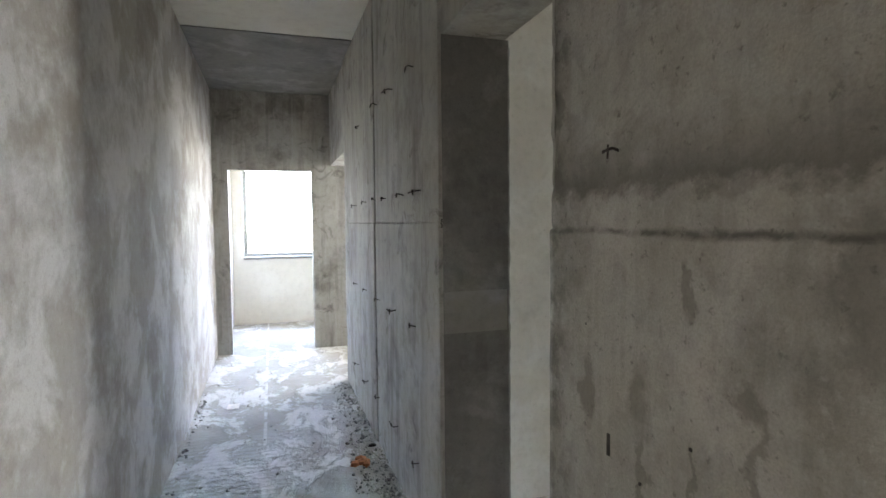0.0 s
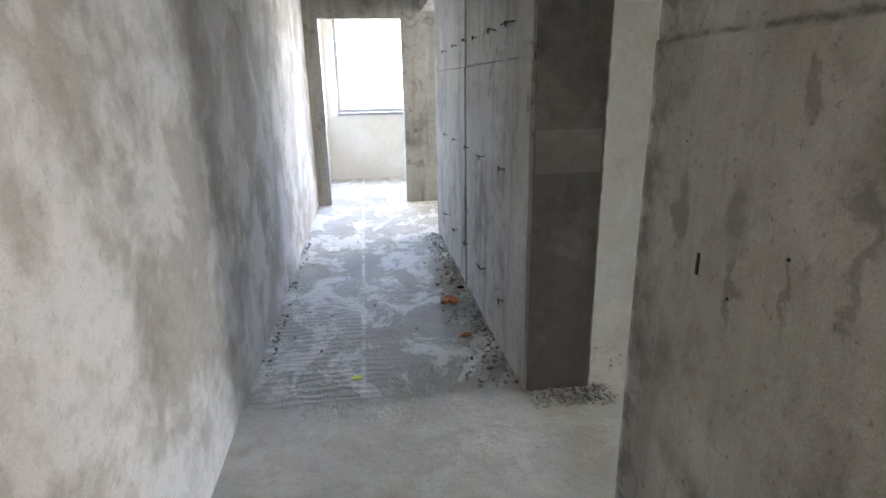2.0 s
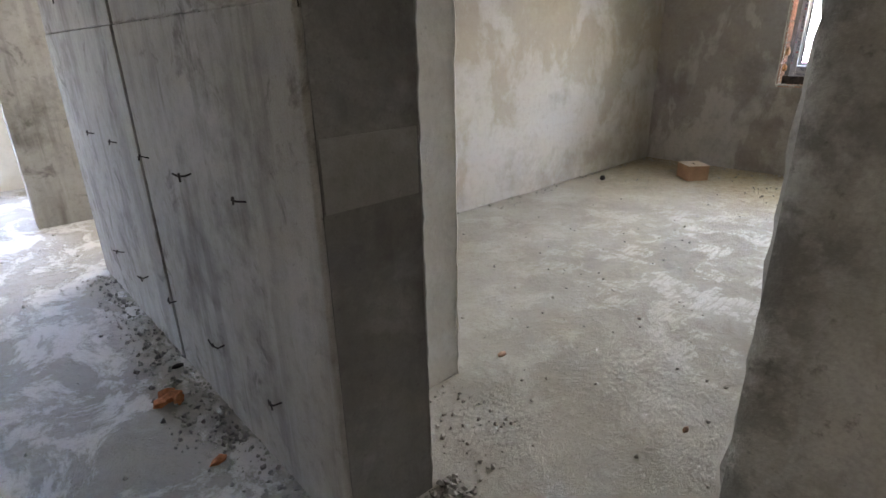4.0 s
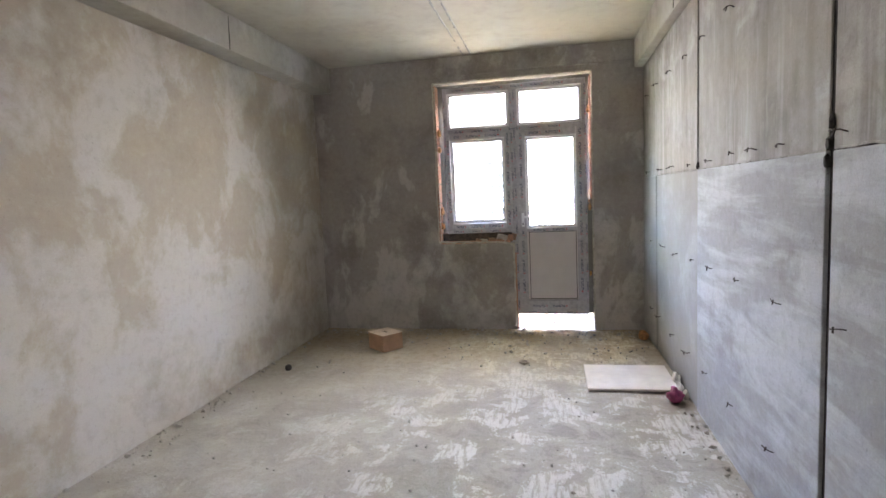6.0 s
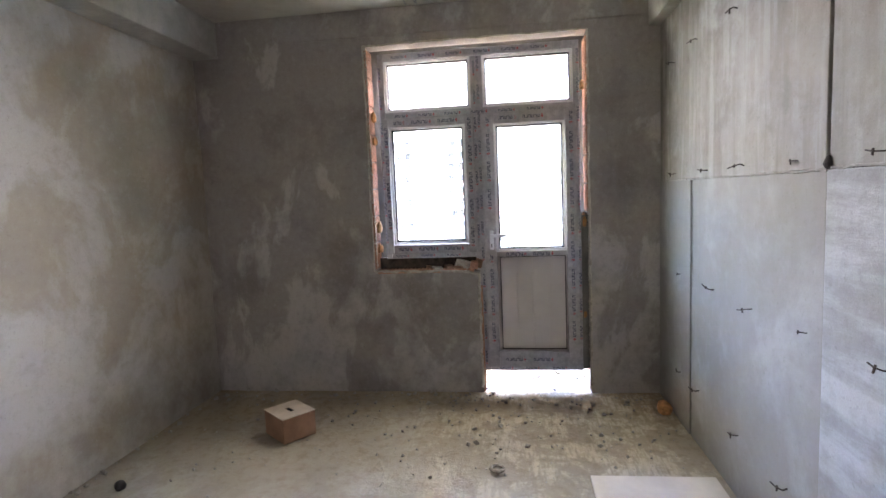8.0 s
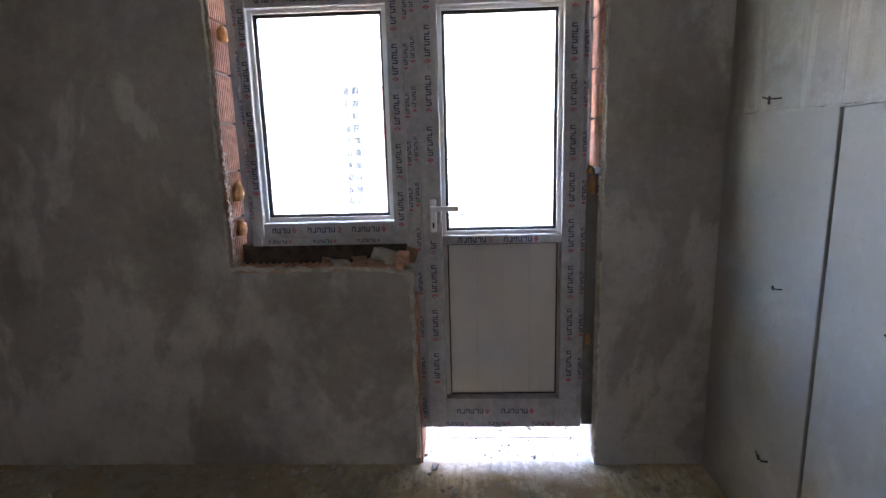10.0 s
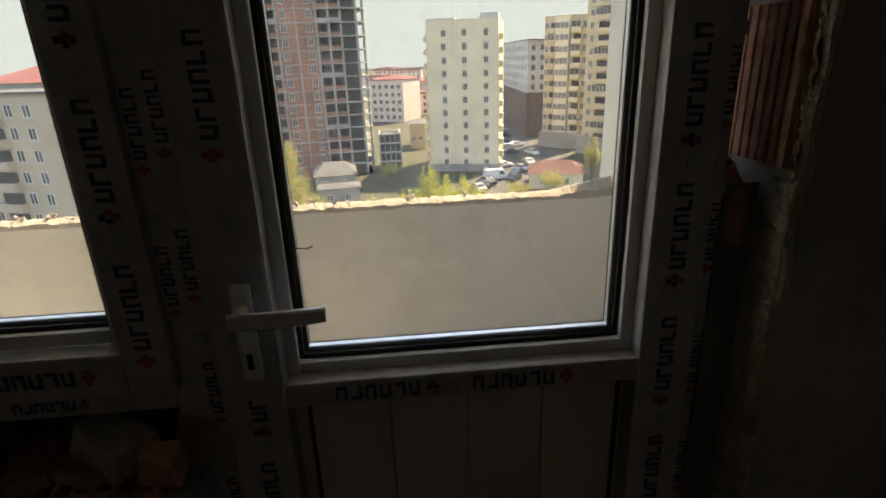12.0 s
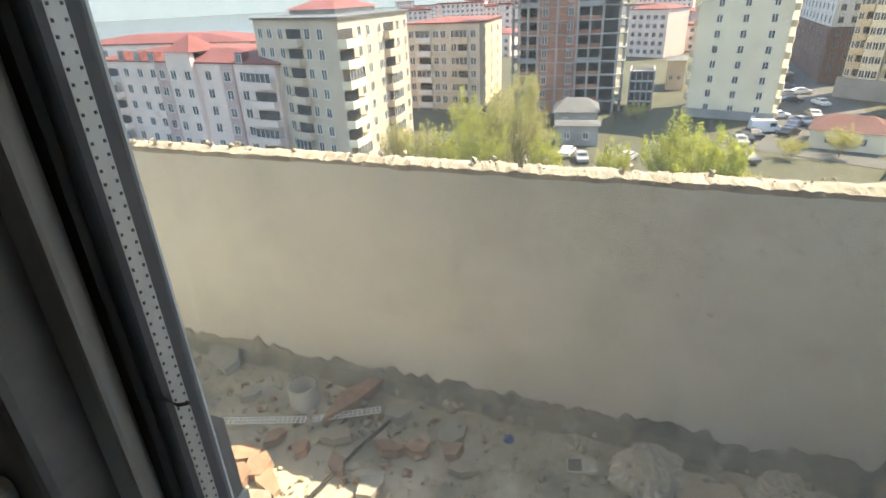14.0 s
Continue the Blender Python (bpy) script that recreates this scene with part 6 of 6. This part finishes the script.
def tree(x, y, height, spread, seed, leaves, mat, label, base=GZ):
    r = random.Random(seed)
    t = empty("tree", label, "tree", group="trees below the balcony")
    bm = bmesh.new()
    tips = []
    tube(bm, [(x, y, base), (x + 0.1, y, base + height * 0.2), (x, y + 0.2, base + height * 0.42)], [height * 0.02, height * 0.015, height * 0.009], 7)
    for i in range(34):
        a = r.random() * 2 * math.pi
        h0 = base + height * (0.06 + 0.36 * r.random())
        out = spread * (0.15 + 0.85 * r.random())
        h1 = base + height * (0.55 + 0.45 * r.random()) * (1 - 0.30 * out / spread)
        p0 = Vector((x, y, h0))
        p2 = Vector((x + out * math.cos(a), y + out * math.sin(a), max(h1, h0 + 1)))
        p1 = p0.lerp(p2, 0.45) + Vector((math.cos(a), math.sin(a), -0.25)) * out * 0.22
        tube(bm, [p0, p1, p2], [height * 0.006, height * 0.004, height * 0.0012], 4)
        tips.append((p0, p1, p2))
        for j in range(6):
            w = 0.3 + 0.65 * r.random()
            s = p0.lerp(p1, w * 2) if w < 0.5 else p1.lerp(p2, w * 2 - 1)
            e = s + Vector((r.uniform(-0.5, 0.5), r.uniform(-0.5, 0.5), r.uniform(0.9, 2.2))) * height * 0.08
            tube(bm, [s, e], [height * 0.002, height * 0.0008], 3)
            tips.append((s, s.lerp(e, 0.5), e))
    part("trunk", bm, M_bark, t)
    verts, faces = [], []
    for i in range(leaves):
        p0, p1, p2 = tips[r.randrange(len(tips))]
        w = 0.3 + 0.7 * r.random()
        c = p0.lerp(p1, w * 2) if w < 0.5 else p1.lerp(p2, w * 2 - 1)
        c = c + Vector((r.gauss(0, 1), r.gauss(0, 1), r.gauss(0, 1.2))) * spread * 0.055
        s = 0.06 + 0.10 * r.random()
        q = Euler((r.random() * 6, r.random() * 6, r.random() * 6)).to_matrix()
        k = len(verts)
        for p in ((0, -s, 0), (s * 0.5, 0, s * 0.15), (0, s, 0), (-s * 0.5, 0, s * 0.15)):
            verts.append(tuple(c + q @ Vector(p)))
        faces.append((k, k + 1, k + 2, k + 3))
    me = bpy.data.meshes.new("crown")
    me.from_pydata(verts, [], faces)
    me.materials.append(mat)
    ob = new("crown", me)
    ob.parent = t
    return t


for k, (az, d, h, sp, n, m) in enumerate(((12.3, 66, 15.0, 3.0, 5200, M_leaf_dry), (14.5, 63, 13.6, 2.8, 4200, M_leaf_dry), (17.6, 66, 12.2, 2.6, 3600, M_leaf), (19.5, 62, 9.8, 2.2, 3400, M_leaf), (22.5, 66, 9.5, 2.4, 3000, M_leaf_dry), (9.6, 62, 9.0, 1.8, 3000, M_leaf), (-3.2, 62, 10.6, 2.3, 4800, M_leaf), (-5.8, 60, 9.6, 2.5, 5000, M_leaf), (-8.3, 61, 8.8, 2.2, 4200, M_leaf), (3.4, 62, 7.6, 1.0, 1600, M_leaf), (1.8, 64, 7.4, 0.9, 1500, M_leaf), (-20.4, 105, 8.6, 1.3, 1800, M_leaf_dry), (-16.5, 96, 4.2, 2.0, 1200, M_leaf_dry), (-13.0, 92, 3.2, 1.8, 900, M_leaf_dry), (-22.5, 100, 5.0, 2.0, 1200, M_leaf_dry), (25.5, 70, 9.0, 2.0, 1800, M_leaf_dry), (1.0, 112, 4.0, 2.2, 900, M_leaf_dry), (16.0, 60, 10.4, 2.2, 3200, M_leaf))):
    x, y = polar(az, d)
    tree(x, y, h * 1.18, sp * 1.5, 100 + k, int(n * 2.0), m, "young poplar with bright spring leaves" if m is M_leaf else "thin tree with sparse opening leaves")


def house(name, label, az0, az1, d, depth, h, rise, wall, roof):
    A, B = polar(az0, d), polar(az1, d)
    o, u, n, L = wall_frame(A, B)
    b = empty(name, label, "house")
    bm = bmesh.new()
    obox(bm, o, u, n, 0, L, -depth, 0, GZ, GZ + h)
    part("wall", bm, wall, b)
    bm = bmesh.new()
    vs = [bm.verts.new(o + u * s + n * e + Vector((0, 0, GZ + z))) for s, e, z in ((-0.4, 0.4, h), (L + 0.4, 0.4, h), (L + 0.4, -depth - 0.4, h), (-0.4, -depth - 0.4, h), (L * 0.25, -depth / 2, h + rise), (L * 0.75, -depth / 2, h + rise))]
    for q in ((0, 1, 5, 4), (1, 2, 5), (2, 3, 4, 5), (3, 0, 4), (3, 2, 1, 0)):
        bm.faces.new([vs[i] for i in q])
    part("roof", bm, roof, b)
    for f in (0.25, 0.7):
        far_window(b, o, u, n, L * f, GZ + h * 0.35, 1.0, 1.1)
    return b


house("shed", "low house with a grey metal roof", 8.9, 4.6, 104, 9, 3.2, 1.9, M_slab, M_roof_grey)
house("garage", "pale garage with a corrugated roof", 8.6, 4.4, 92, 4, 3.4, 0.4, M_slab, M_roof_grey)
house("red_roofed_house", "low house with a dark red metal roof", -14.0, -19.6, 100, 9, 3.0, 1.7, M_cream, M_roof_dark)
house("shed", "long pale shed roof beside the yard", -20.5, -26.5, 88, 5, 2.0, 0.5, M_palegrey, M_roof_grey)
house("stone_house", "low brown stone building", -1.4, -3.0, 150, 10, 7.0, 0.6, M_tan, M_roof_grey)

car_paints = [plain("car_paint", c, 0.3, 0.1, 0.03, 2, 0) for c in ((0.75, 0.75, 0.76), (0.03, 0.035, 0.05), (0.35, 0.36, 0.38), (0.06, 0.08, 0.14), (0.5, 0.5, 0.5))]
M_tyre = plain("tyre_rubber", (0.02, 0.02, 0.02), 0.9, 0, 0.1, 10, 0)
M_rim = plain("wheel_rim", (0.5, 0.5, 0.5), 0.4, 0.6, 0.1, 10, 0)
M_carglass = plain("car_glass", (0.04, 0.05, 0.055), 0.12, 0, 0.1, 4, 0)


def car(x, y, turn, paint, van, label):
    L, W = (4.9, 1.95) if van else (4.3, 1.75)
    c = empty("van" if van else "car", label, "van" if van else "car", pose(x, y, GZ + 0.05, 0, 0, turn), "parked cars")
    prof = ((0.0, 0.35), (0.0, 1.1), (0.5, 1.25), (1.0, 2.15), (L - 0.15, 2.2), (L, 1.0), (L, 0.35)) if van else ((0.0, 0.35), (0.0, 0.8), (0.95, 0.95), (1.6, 1.42), (3.1, 1.42), (3.8, 0.98), (L, 0.88), (L, 0.35))
    bm = bmesh.new()
    f1 = [bm.verts.new((px - L / 2, -W / 2 + (0.12 if pz > 1.1 else 0), pz)) for px, pz in prof]
    f2 = [bm.verts.new((px - L / 2, W / 2 - (0.12 if pz > 1.1 else 0), pz)) for px, pz in prof]
    bm.faces.new(f1)
    bm.faces.new(f2[::-1])
    k = len(prof)
    for i in range(k):
        bm.faces.new([f1[i], f2[i], f2[(i + 1) % k], f1[(i + 1) % k]])
    part("body", bm, paint, c)
    for sgn in (-1, 1):
        bm = bmesh.new()
        if van:
            box(bm, -L / 2 + 0.95, -L / 2 + 1.9, sgn * W / 2 - 0.03, sgn * W / 2 + 0.01, 1.2, 1.8)
        else:
            box(bm, -L / 2 + 1.45, -L / 2 + 3.25, sgn * (W / 2 - 0.09), sgn * (W / 2 - 0.04), 1.0, 1.33)
        part("side_window", bm, M_carglass, c)
    bm = bmesh.new()
    a, b = prof[2], prof[3]
    vs = [bm.verts.new((px - L / 2 - 0.02, yy, pz + 0.02)) for px, pz, yy in ((a[0] + 0.08, a[1] + 0.06, -W / 2 + 0.15), (a[0] + 0.08, a[1] + 0.06, W / 2 - 0.15), (b[0] - 0.05, b[1] - 0.06, W / 2 - 0.2), (b[0] - 0.05, b[1] - 0.06, -W / 2 + 0.2))]
    bm.faces.new(vs)
    part("windscreen", bm, M_carglass, c)
    for px in (0.8, L - 0.8):
        for sgn in (-1, 1):
            bm = bmesh.new()
            tube(bm, [(px - L / 2, sgn * (W / 2 - 0.2), 0.32), (px - L / 2, sgn * (W / 2 + 0.01), 0.32)], 0.32, 12)
            w = part("wheel", bm, M_tyre, c)
            bm = bmesh.new()
            tube(bm, [(px - L / 2, sgn * (W / 2), 0.32), (px - L / 2, sgn * (W / 2 + 0.02), 0.32)], 0.19, 10)
            part("rim", bm, M_rim, w)
    return c


names = ("white parked car", "black parked car", "grey parked car", "dark blue parked car", "silver parked car")
rnd = random.Random(3)
car(*polar(-10.4, 108), 100, car_paints[0], True, "white delivery van parked in the yard")
for az, d, turn, p in ((-9.0, 101, 15, 1), (-8.6, 98.5, 12, 2), (-9.6, 104, 20, 1), (-10.0, 118, 100, 0), (-11.2, 121, 95, 0), (-12.6, 113, 160, 3), (-12.4, 107, 150, 1), (-13.2, 117, 20, 2), (-13.9, 124, 10, 4), (-12.0, 138, 95, 1), (-11.6, 146, 95, 2), (-11.3, 156, 95, 3), (-12.6, 150, 95, 0), (-11.2, 168, 95, 1), (-11.0, 180, 95, 4), (-14.2, 137, 20, 0), (-9.4, 88, 30, 1), (5.9, 83, 10, 2), (1.3, 84, 160, 4), (7.4, 86, 170, 0)):
    x, y = polar(az, d)
    car(x, y, turn + rnd.uniform(-5, 5), car_paints[p], False, names[p] + " in the street below")
